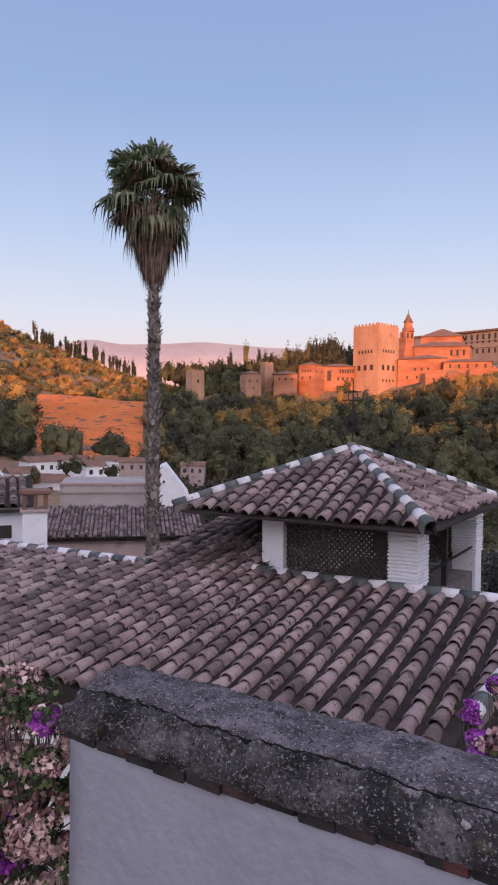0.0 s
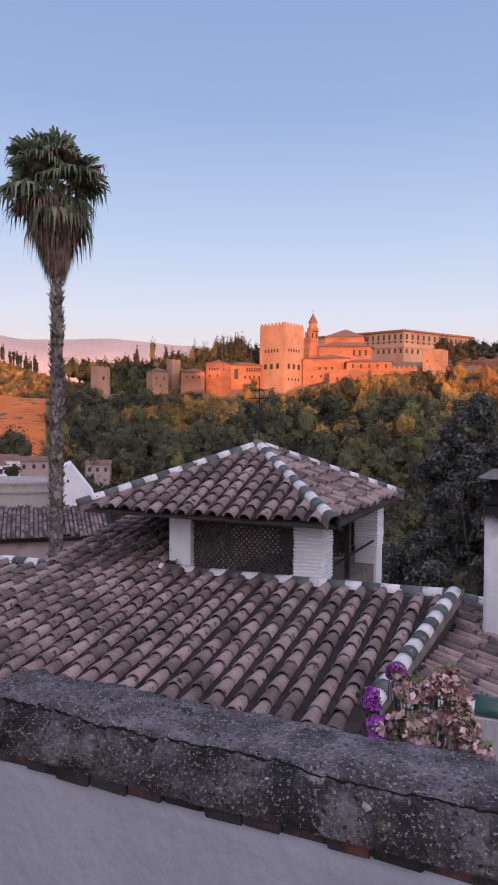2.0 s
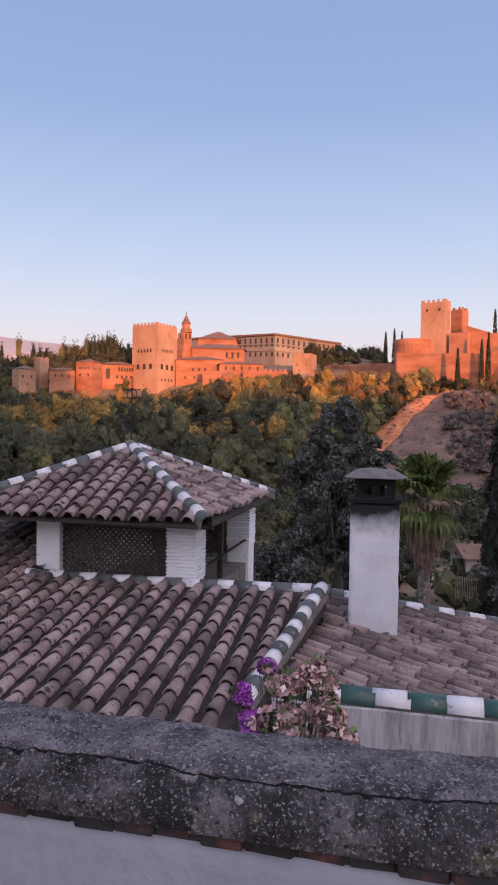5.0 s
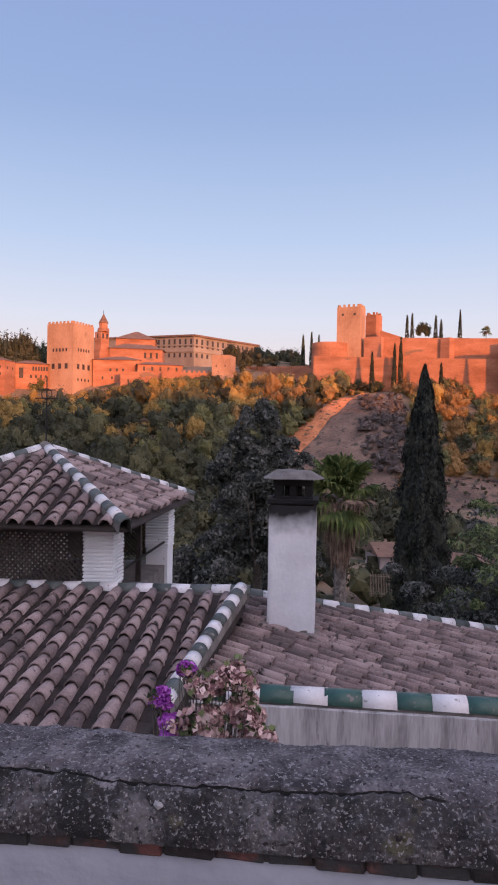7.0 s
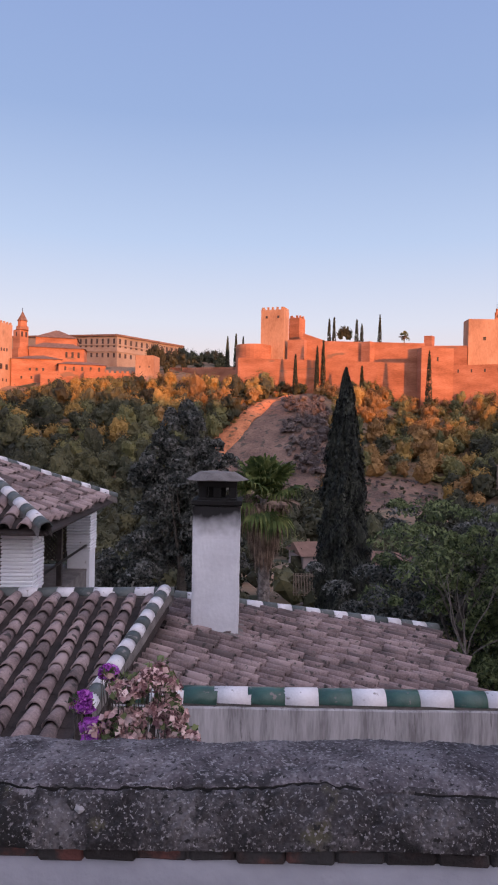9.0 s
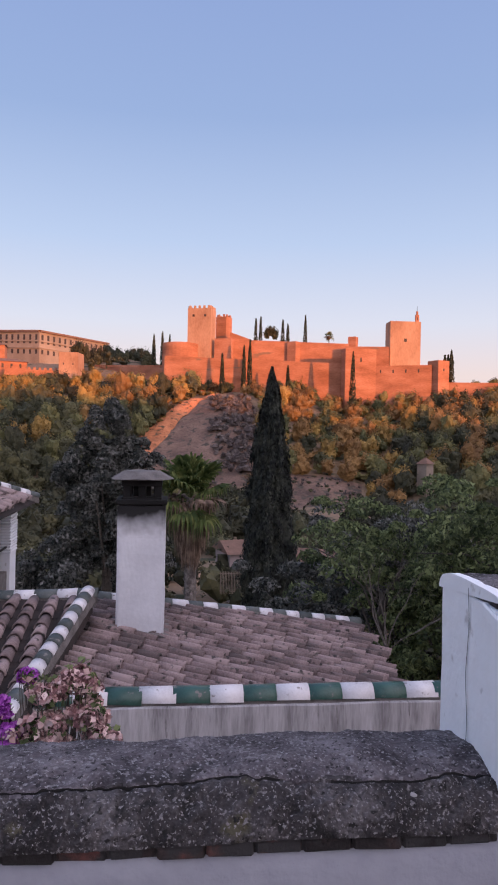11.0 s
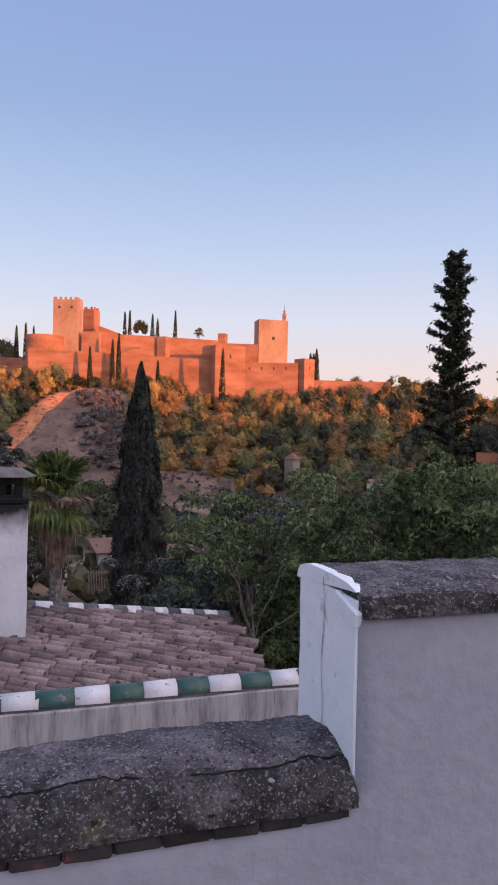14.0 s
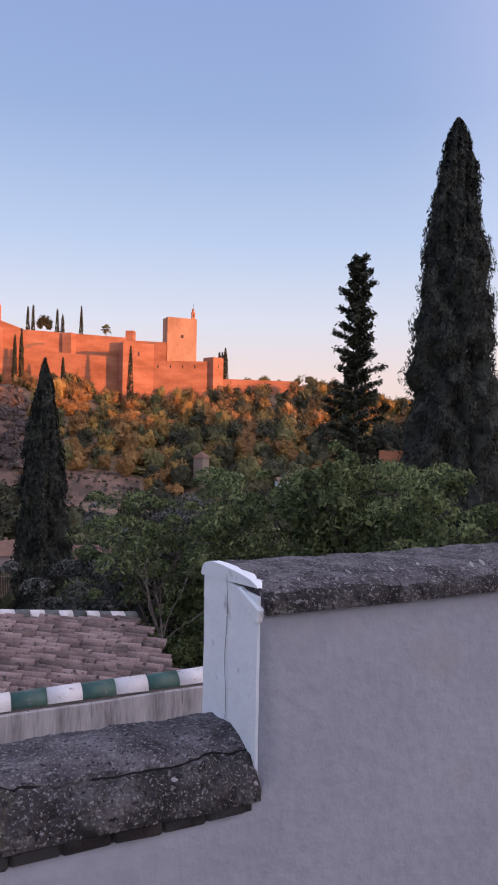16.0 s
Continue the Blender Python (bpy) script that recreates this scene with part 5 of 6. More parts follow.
def topped(kind, az, r, top, size, tall, n=200, leafy=0.6):
    """A tree whose tip stands at a given elevation."""
    wood_tree(kind, az, r, size, tall, n, leafy, sink=ground(az, r) + tall * 1.02 - r * math.tan(radians(top)), level=2)


# the dark skyline wood behind the small towers
for i in range(150):
    az = -38.5 + 15.8 * (i + RNG.uniform()) / 150
    r, tall = RNG.uniform(372, 400), RNG.uniform(10, 15)
    pointed = i % 3 == 0 or az > -28.5
    top = 5.15 + 0.55 * (az + 38.5) / 15.8 + RNG.normal(0, 0.16) + (0.45 if pointed else 0)
    wood_tree("cypress" if pointed else ("leaf_dark", "leaf_green")[i % 2], az, r, tall * (0.3 if pointed else 0.7), tall, 160, 0.7, sink=ground(az, r) - (r * math.tan(radians(top)) - tall))
# tall firs and cypresses over the small towers
for az, top, wide in ((-31.7, 7.4, 4.5), (-33.0, 6.6, 3.6), (-30.6, 6.9, 3.2), (-28.4, 6.9, 4.5), (-27.3, 6.8, 4.0), (-26.5, 7.3, 5.0), (-25.9, 6.9, 4.0), (-25.2, 7.5, 3.6), (-24.6, 7.65, 5.0), (-24.1, 7.4, 4.4), (-23.5, 7.1, 3.2), (-23.1, 7.2, 3.0)):
    topped("cypress" if wide < 4.4 or az > -25 else "leaf_green", az, 398, top, wide, 18)
# the dark grove behind the low wall beside the square palace
for i in range(16):
    topped("leaf_deep_shade", -6.9 + 4.4 * i / 15 + RNG.uniform(-0.1, 0.1), 398 + RNG.uniform(0, 8), 7.12 + RNG.normal(0, 0.1) - (0.35 if i in (8, 9) else 0), RNG.uniform(7, 10), 13, 260, 0.5)
for az, top in ((-8.3, 7.45), (-7.85, 7.6), (-7.4, 7.2)):
    topped("leaf_deep_shade", az, 372, top, 6.5, 12, 260, 0.5)
# the wooded crest running down past the end of the wall
for i in range(34):
    az = 28.2 + 13.5 * (i + RNG.uniform(0, 1)) / 34
    topped(("leaf_green", "leaf_dark", "leaf_gold")[i % 3], az, 318 + RNG.uniform(-6, 12), curve_at(((28, 4.3), (31, 4.75), (34, 3.9), (38, 3.2), (42, 2.7)), az) + RNG.normal(0, 0.18), RNG.uniform(5, 8), RNG.uniform(8, 11), 220, 0.5)
for az, tall in ((24.4, 5.0), (25.8, 5.5), (27.0, 3.5), (28.6, 5.5), (29.6, 7.0)):
    wood_tree("leaf_green", az, 340, tall * 1.1, tall, 420, 0.36, sink=ground(az, 340) - 24.0)
for az, top in ((7.5, 9.0), (7.85, 9.22), (8.2, 9.05)):
    topped("leaf_deep_shade", az, 342, top, 4.0, 6.5, 200, 0.5)
LABELS = dict(leaf_deep_shade="deep green trees and undergrowth on the far hillside, shade put into their colour", leaf_green="olive-green woods on the far hillside", leaf_dark="dark green woods on the far hillside", leaf_gold="golden autumn woods on the far hillside, gold also standing in for sunlight", leaf_rust="rust-brown autumn scrub on the far hillside, rust also standing in for sunlight", leaf_grey="bare grey brushwood in the gully", cypress="far rows of dark cypresses on the skyline")
for k, (c, d, s) in WOOD.items():
    w = thing("woods", LABELS[k], "woods", kind="stuff")
    part("leafage", cards("leafage", np.concatenate(c), np.concatenate(d), np.concatenate(s), M[k], RNG, 1.3, 0.5), None, w)
    part("crown_core", mesh_of("crown_core", np.concatenate(CORE[k][0]), np.concatenate(CORE[k][1]).tolist(), M[k]), None, w)


# ---- single trees ----
def spread(name, mat, label, category, foot, trunk, limbs, crowns, leaf_size, n, aspect=1.7, bark="limb", lumps=38, lump=(0.14, 0.36), out=(0.2, 0.95)):
    """A tree: tapered trunk with limbs, a crown of many small leaves. crowns: (centre, rx, rz)."""
    t = thing(name, label, category, at=foot)
    part("trunk", mesh_of("trunk", *merge([tube(p, r, 7) for p, r in [trunk] + limbs]), M[bark]), None, t)
    cs, ds = [], []
    for c, rx, rz in crowns:
        a, b = crown_points(c, rx, rz, n, lumps, lump, out)
        cs.append(a)
        ds.append(b)
    cs, ds = np.concatenate(cs), np.concatenate(ds)
    part("crown", cards("crown", cs, ds, RNG.uniform(0.6, 1.3, len(cs)) * leaf_size, M[mat], RNG, aspect, 0.8), None, t)
    return t


def cypress(az, dist, top, width, n, leaf_size, label, base=None, shape=0.55, mat="cypress", rag=0.12):
    """A column of upright sprays round a trunk."""
    p = P(az, 0, dist)
    z0 = ground(az, dist) if base is None else base
    z1 = dist * math.tan(radians(top))
    t = thing("cypress", label, "tree", at=(p.x, p.y, z0))
    part("trunk", mesh_of("trunk", *tube([(p.x, p.y, z0 - 0.5), (p.x, p.y, z0 + (z1 - z0) * 0.9)], [width * 0.12, 0.02], 7), M["limb"]), None, t)
    h = RNG.uniform(0.02, 1, n) ** 0.9
    a = RNG.uniform(0, 2 * math.pi, n)
    def swell(x, y):
        return 1 + rag * 3 * noise.noise(Vector((math.cos(x) * 3.0, math.sin(x) * 3.0, y * (z1 - z0) * 0.75)))

    lump = np.array([swell(x, y) for x, y in zip(a, h)])
    prof = np.minimum(1, (h / 0.12) ** 0.5) * (1 - h ** 2.2) ** shape
    rad = width / 2 * prof * lump * RNG.uniform(0.78, 1.06, n)
    c = np.stack([p.x + np.cos(a) * rad, p.y + np.sin(a) * rad, z0 + h * (z1 - z0)], 1)
    d = np.stack([np.cos(a), np.sin(a), np.full(n, 0.25)], 1)
    part("crown", cards("crown", c, d, RNG.uniform(0.6, 1.4, n) * leaf_size, M[mat], RNG, 2.4, 0.55, 0.75), None, t)
    if n > 5000:
        vs, fs, around, up = [], [], 44, 130
        for i in range(up):
            q = 0.02 + 0.97 * i / (up - 1)
            r = width / 2 * 0.9 * min(1, (q / 0.12) ** 0.5) * (1 - q ** 2.2) ** shape
            for k in range(around):
                x = 2 * math.pi * k / around
                m = r * swell(x, q) * (1 + 0.05 * noise.noise(Vector((k * 1.7, i * 1.3, 5))))
                vs.append((p.x + math.cos(x) * m, p.y + math.sin(x) * m, z0 + q * (z1 - z0)))
        for i in range(up - 1):
            for k in range(around):
                k2 = (k + 1) % around
                fs.append((i * around + k, i * around + k2, (i + 1) * around + k2, (i + 1) * around + k))
        part("inner_crown", mesh_of("inner_crown", vs, fs, M[mat]), None, t)
    return t


for az, top, r, w in ((3.8, 6.8, 300, 2.0), (5.6, 7.5, 303, 1.9), (6.1, 8.0, 303, 2.2), (9.3, 5.9, 290, 1.6), (14.68, 7.1, 288, 2.6), (-1.9, 8.2, 335, 2.2), (-1.2, 8.4, 336, 2.2), (-0.6, 8.2, 336, 2.0), (6.4 - 0.8, 5.0, 296, 1.6)):
    cypress(az, r, top, w, 700, 0.5, "slim dark cypress before the fortress wall", shape=0.8)
for az, top, r, w in ((6.55, 9.72, 338, 2.4), (6.95, 9.85, 338, 2.4), (8.8, 9.7, 338, 2.6), (9.22, 9.3, 340, 2.8), (10.68, 10.05, 336, 2.5), (22.0, 6.75, 318, 2.8), (22.25, 6.75, 318, 2.4), (22.5, 7.15, 318, 2.6)):
    cypress(az, r, top, w, 700, 0.5, "slim dark cypress rising behind the fortress wall", base=ground(az, r) + 6, shape=0.8)
big = cypress(8.0, 36, 5.7, 2.75, 42000, 0.088, "tall dense dark cypress in the garden below", base=-13.0, shape=0.8, rag=0.19, mat="cypress_near")
cypress(41.2, 33, 24.0, 4.4, 66000, 0.08, "very tall dense dark cypress beyond the terrace wall", base=-13.5, shape=0.6, rag=0.19, mat="cypress_near")


def conifer(az, dist, top, width, label):
    """A tall ragged conifer with separate drooping boughs."""
    p = P(az, 0, dist)
    z0, z1 = ground(az, dist), dist * math.tan(radians(top))
    t = thing("conifer", label, "tree", at=(p.x, p.y, z0))
    part("trunk", mesh_of("trunk", *tube([(p.x, p.y, z0 - 0.5), (p.x, p.y, z1 - 0.3)], [0.35, 0.05], 7), M["limb"]), None, t)
    cs, ds = [], []
    for i in range(150):
        h = i / 150
        a = i * 2.39996 + RNG.uniform(-0.3, 0.3)
        reach = width / 2 * (0.12 + 0.88 * (1 - h) ** 0.55) * RNG.choice((0.55, 0.8, 1.05, 1.35))
        n = 230
        s = RNG.uniform(0.05, 1, n) ** 0.7
        x = np.cos(a) * reach * s + RNG.normal(0, 0.12, n)
        y = np.sin(a) * reach * s + RNG.normal(0, 0.12, n)
        z = z0 + 5 + h * (z1 - z0 - 5) + 0.1 * s + 0.35 * s ** 2 + RNG.normal(0, 0.10, n)
        cs.append(np.stack([p.x + x, p.y + y, z], 1))
        ds.append(np.stack([x * 0.3, y * 0.3, np.full(n, 0.8)], 1))
    cs, ds = np.concatenate(cs), np.concatenate(ds)
    part("crown", cards("crown", cs, ds, RNG.uniform(0.6, 1.4, len(cs)) * 0.12, M["cypress"], RNG, 2.2, 0.6), None, t)


conifer(33.5, 46, 14.2, 4.5, "tall ragged dark conifer beyond the terrace wall")


def limb_set(foot, top, spread_r, n, r0):
    foot, top = Vector(foot), Vector(top)
    out = []
    for i in range(n):
        a = 2 * math.pi * i / n + RNG.uniform(-0.4, 0.4)
        s = foot.lerp(top, RNG.uniform(0.35, 0.8))
        e = top + Vector((math.cos(a), math.sin(a), RNG.uniform(-0.3, 0.5))) * spread_r * RNG.uniform(0.6, 1.0)
        out.append(([s, s.lerp(e, 0.5) + Vector((0, 0, 0.3)), e], [r0, r0 * 0.6, r0 * 0.2]))
    return out


p = P(-5.4, 0, 40)
spread("broadleaf_tree", "leaf_big", "large dusky dark-leaved tree behind the chimney", "tree", (p.x, p.y, -13.5), ([(p.x, p.y, -13.5), (p.x, p.y, -2)], [0.4, 0.15]), limb_set((p.x, p.y, -12), (p.x, p.y, -3), 2.5, 9, 0.12),
       [((p.x, p.y, -0.6), 1.9, 3.0), ((p.x + 1.2, p.y, -2.4), 2.0, 2.4), ((p.x - 1.9, p.y, -2.8), 1.9, 2.4), ((p.x - 0.6, p.y, -4.0), 2.6, 3.0), ((p.x - 0.9, p.y - 0.5, -7.5), 3.2, 3.0), ((p.x + 1.6, p.y - 1, -6.0), 2.2, 2.8), ((p.x - 4, p.y + 1, -9.0), 2.6, 3.0), ((p.x, p.y - 1, -10.5), 4.0, 2.5)], 0.15, 8500)
for az, dist, zt, rx, rz, mat, n in ((13.0, 17, -2.1, 2.0, 1.6, "leaf_big", 11000), (17.5, 15, -1.2, 2.0, 1.6, "leaf_bright", 11000), (20.0, 17.5, -1.3, 2.2, 1.7, "leaf_big", 9000), (23.0, 15.5, -1.0, 2.2, 1.7, "leaf_bright", 11000), (28.0, 14, -0.55, 2.0, 1.6, "leaf_bright", 11000), (32.4, 13.5, -0.05, 0.8, 1.3, "leaf_bright", 9000), (36.0, 14.5, -0.6, 1.9, 1.6, "leaf_bright", 9000), (40.5, 13, -0.45, 1.9, 1.5, "leaf_bright", 9000), (46, 13, -0.6, 2.2, 1.6, "leaf_bright", 8000)):
    z = zt - rz
    p = P(az, 0, dist)
    spread("broadleaf_tree", mat, "leafy green garden tree below the terrace" if mat == "leaf_bright" else "dense dark green garden tree below the terrace", "tree", (p.x, p.y, -10),
           ([(p.x, p.y, -10), (p.x, p.y, z - 0.5)], [0.16, 0.06]), limb_set((p.x, p.y, z - 3), (p.x, p.y, z), rx, 8, 0.035), [((p.x, p.y, z), rx, rz), ((p.x + 0.4, p.y, z - 2.2), rx * 1.15, rz * 1.3)], 0.055, n, 2.3, lumps=70, lump=(0.07, 0.25), out=(0.25, 1.2))


# ---- palms ----
def fan(centre, way, size, rng, segs=20, droop=0.5):
    """One fan leaf: a stalk and narrow drooping blades."""
    way = Vector(way).normalized()
    sd = way.cross(Vector((0, 0, 1)))
    sd = sd.normalized() if sd.length > 1e-3 else Vector((1, 0, 0))
    up = sd.cross(way).normalized()
    base = Vector(centre) + way * size * 0.55
    lists = [tube([Vector(centre), base], [0.025, 0.015], 4)]
    for k in range(segs):
        a = radians(-105 + 210 * k / (segs - 1)) + rng.uniform(-0.05, 0.05)
        d = way * math.cos(a) + sd * math.sin(a)
        L = size * rng.uniform(0.55, 0.72)
        w = sd * math.cos(a) * 0.5 - way * math.sin(a) * 0.5
        w = (w.normalized() + up * rng.uniform(-0.5, 0.5)).normalized() * size * 0.048
        m = base + d * L * 0.6 + up * 0.03
        tip = base + d * L * 0.86 - Vector((0, 0, droop * L * rng.uniform(0.25, 0.5)))
        e = base + d * L * 0.93 - Vector((0, 0, droop * L * rng.uniform(0.9, 1.9)))
        lists.append(([base - w * 0.3, base + w * 0.3, m + w, m - w, tip + w * 0.45, tip - w * 0.45, e], [(0, 1, 2, 3), (3, 2, 4, 5), (5, 4, 6)]))
    return merge(lists)


def fan_palm(name, label, foot, top, trunk_r, crown, skirt, mat, lean=(0, 0), boots=60, n=46):
    rng = random.Random(9)
    foot, top = Vector(foot), Vector(top)
    t = thing(name, label, "palm tree", at=foot)
    steps = 40
    pts = [foot.lerp(top, i / steps) + Vector((lean[0] * math.sin(math.pi * i / steps), lean[1] * math.sin(math.pi * i / steps), 0)) for i in range(steps + 1)]
    part("trunk", mesh_of("trunk", *tube(pts, [trunk_r * (1.1 - 0.55 * i / steps) * (1 + 0.06 * math.sin(i * 2.4)) for i in range(steps + 1)], 12), M["bark"], True), None, t)
    lists = []
    for i in range(boots):
        s = rng.uniform(0.0, 1.0)
        k = min(steps - 1, int(s * steps))
        p = pts[k].lerp(pts[k + 1], s * steps - k)
        a = rng.uniform(0, 2 * math.pi)
        o = Vector((math.cos(a), math.sin(a), 0))
        r = trunk_r * (1.1 - 0.35 * s)
        w = Vector((-o.y, o.x, 0)) * 0.05
        q = p + o * r * 0.9
        e = q + o * rng.uniform(0.03, 0.12) + Vector((0, 0, rng.uniform(0.05, 0.16)))
        lists.append(([q - w, q + w, e + w * 0.4, e - w * 0.4, q - Vector((0, 0, 0.06))], [(0, 1, 2, 3), (0, 4, 1)]))
    tagged(part("bark_stubble", mesh_of("bark_stubble", *merge(lists), M["stub"]), None, t), kind="stuff")
    for i in range(n):
        s = i / n
        a = i * 2.39996
        el = radians(84 - 128 * s ** 0.95 + rng.uniform(-30, 30))
        way = (math.cos(a) * math.cos(el), math.sin(a) * math.cos(el), math.sin(el))
        part("frond", mesh_of("frond", *fan(top + Vector((0, 0, 0.25 - 0.5 * s)), way, crown * rng.uniform(0.75, 1.2) * (1.0 if s < 0.85 else 0.72), rng, 32, 0.08 + 0.75 * s * s), M[mat if s < 0.9 and (s < 0.4 or i % 3) else "thatch"]), None, t)
    lists = []
    for i in range(1500):
        a = rng.uniform(0, 2 * math.pi)
        s = rng.uniform(0, 1) ** 0.8
        o = Vector((math.cos(a), math.sin(a), 0))
        r = crown * 0.52 * (1 - s) ** 0.7 + trunk_r * 1.1
        p = top + o * r * rng.uniform(0.75, 1.05) - Vector((0, 0, s * skirt - 0.1))
        L = rng.uniform(0.4, 0.8) * min(1, crown)
        w = Vector((-o.y, o.x, 0)) * rng.uniform(0.012, 0.03)
        e = p - Vector((0, 0, L)) - o * rng.uniform(0, 0.12)
        lists.append(([p - w, p + w, e], [(0, 1, 2)]))
    tagged(part("dead_skirt", mesh_of("dead_skirt", *merge(lists), M["thatch"]), None, t, "hanging skirt of dry brown fronds"), kind="stuff")
    return t


a, b = P(-39.5, -10.3, 20), P(-39.45, 18.0, 20)
a.z = ground(-39.5, 20)
fan_palm("fan_palm", "tall slender fan palm with shaggy trunk and dry skirt", a, b, 0.225, 1.36, 2.1, "frond", lean=(0.07, 0), boots=1500, n=44)
a, b = P(1.6, 0, 26), P(1.4, -5.2, 26)
a.z = ground(1.6, 26)
fan_palm("fan_palm", "short green fan palm with thick dry skirt behind the roof", a, b, 0.3, 1.35, 2.3, "frond_fresh", boots=200, n=40)
a, b = P(12.66, 7.0, 345), P(12.66, 8.35, 345)
q = fan_palm("fan_palm", "small far palm behind the fortress wall", a, b, 0.25, 2.2, 1.0, "frond", boots=10, n=16)


# ---- neighbouring houses to the left of the palm ----
def frame_at(az, dist):
    """Level axes at a place: right, away."""
    v = P(az, 0, 1)
    return P(az, 0, dist), Vector((v.y, -v.x, 0)), Vector((v.x, v.y, 0))


def oriented(lo, hi, az, dist, bevel=0.0):
    o, rt, aw = frame_at(az, dist)
    m = Matrix((rt, aw, Vector((0, 0, 1)))).transposed().to_4x4()
    m.translation = o
    return box_bm(lo, hi, bevel, m)


M["pink_wall"] = material("faded_pink_wall", [(0.36, 0.28, 0.27), (0.46, 0.37, 0.35)], 0.8, 0.9, 0.3, 9, spots=[((0.28, 0.23, 0.22), 1.0, 0.1)])
M["grey_wall"] = material("faded_grey_render", [(0.34, 0.30, 0.29), (0.45, 0.40, 0.38)], 0.6, 0.9, 0.3, 8, spots=[((0.26, 0.23, 0.22), 0.8, 0.1)])

hall = thing("tiled_house", "long low house with a grey-brown clay-tile roof", "house")
o, rt, aw = frame_at(-41.5, 27.4)
ze, zr = -4.34, -3.50
A, B = o - rt * 7 + Vector((0, 0, ze)), o + rt * 3.3 + Vector((0, 0, ze))
C, D = B + aw * 3.2 + Vector((0, 0, zr - ze)), A + aw * 3.2 + Vector((0, 0, zr - ze))
slab("roof_slab", [A, B, C, D], 0.12, M["shaded_pan"], hall)
vdn = (A - D).normalized()


def in_hall(p):
    s, t = (p - D).dot(rt), (p - D).dot(vdn)
    return 0.1 < s < 10.2 and 0 < t < (A - D).length - 0.05


tiled_face(hall, D, rt, vdn, 60, 14, in_hall, 0, 51, gap=0.17, scale=0.86)
part("wall", oriented((-6.9, 0.25, -10), (3.2, 3.2, ze - 0.1), -41.5, 27.4), M["pink_wall"], hall)
part("eave_board", oriented((-7, 0.0, ze - 0.14), (3.3, 0.25, ze - 0.05), -41.5, 27.4), M["wood"], hall)

blk = thing("terrace_house", "long flat-roofed house with faded grey render", "house")
part("wall", oriented((-2.6, 0, -11), (2.35, 6, -3.25), -43.1, 40), M["grey_wall"], blk)
part("cornice", oriented((-2.68, -0.1, -3.75), (2.43, 0.0, -3.62), -43.1, 40), M["grey_wall"], blk)
part("parapet", oriented((-2.65, -0.06, -3.3), (2.4, 0.25, -3.18), -43.1, 40), M["pink_wall"], blk)

gab = thing("gable_house", "whitewashed house with a steep bare gable", "house")
o, rt, aw = frame_at(-37.9, 38)
bm = bmesh.new()
prof = [(-0.6, -9), (-0.6, -2.2), (-0.25, -2.08), (1.05, -3.75), (1.05, -9)]
f = [bm.verts.new(o + rt * x + Vector((0, 0, z))) for x, z in prof]
g = [bm.verts.new(o + aw * 4 + rt * x + Vector((0, 0, z))) for x, z in prof]
bm.faces.new(f)
bm.faces.new(g[::-1])
for i in range(5):
    bm.faces.new((f[i], f[(i + 1) % 5], g[(i + 1) % 5], g[i]))
bmesh.ops.recalc_face_normals(bm, faces=bm.faces)
part("wall", bm, M["whitewash"], gab)
part("window", oriented((-0.42, -0.02, -3.05), (-0.30, 0.1, -2.9), -37.9, 38), M["window"], gab)

lh = thing("white_house", "whitewashed house with tiled roof and a small window", "house")
part("wall", oriented((-4, 0, -9), (0.55, 4, -1.98), -51.2, 17), M["whitewash"], lh)
part("window", oriented((-0.35, -0.02, -2.62), (0.22, 0.1, -2.32), -51.2, 17), M["window"], lh)
part("eave_board", oriented((-4, -0.18, -1.98), (0.75, 0.1, -1.9), -51.2, 17), M["mortar"], lh)
o, rt, aw = frame_at(-51.2, 17)
D2 = o - rt * 4 + aw * 2.2 + Vector((0, 0, -1.42))
v2 = (Vector((0, 0, -0.5)) - aw * 2.4).normalized()
slab("roof_slab", [o - rt * 4 - aw * 0.2 + Vector((0, 0, -1.93)), o + rt * 0.75 - aw * 0.2 + Vector((0, 0, -1.93)), o + rt * 0.75 + aw * 2.2 + Vector((0, 0, -1.43)), o - rt * 4 + aw * 2.2 + Vector((0, 0, -1.43))], 0.08, M["shaded_pan"], lh)
tiled_face(lh, D2, rt, v2, 19, 10, lambda p: (p - D2).dot(v2) < 2.4, 0, 52)

c2 = thing("chimney", "whitewashed square chimney with an open brick top", "chimney")
part("shaft", oriented((-0.25, 0, -6), (0.27, 0.5, -1.83), -48.75, 15.4, 0.02), M["whitewash"], c2)
part("ledge", oriented((-0.3, -0.04, -1.85), (0.32, 0.54, -1.78), -48.75, 15.4, 0.01), M["pink_wall"], c2)
for x in (-0.25, -0.02, 0.19):
    for y in (0.0, 0.42):
        part("pier", oriented((x, y, -1.79), (x + 0.09, y + 0.09, -1.45), -48.75, 15.4, 0.01), M["far_roof"], c2)
part("cap", oriented((-0.32, -0.06, -1.46), (0.34, 0.56, -1.36), -48.75, 15.4, 0.02), M["far_roof"], c2)

# ---- white houses down in the valley ----
HR = random.Random(17)


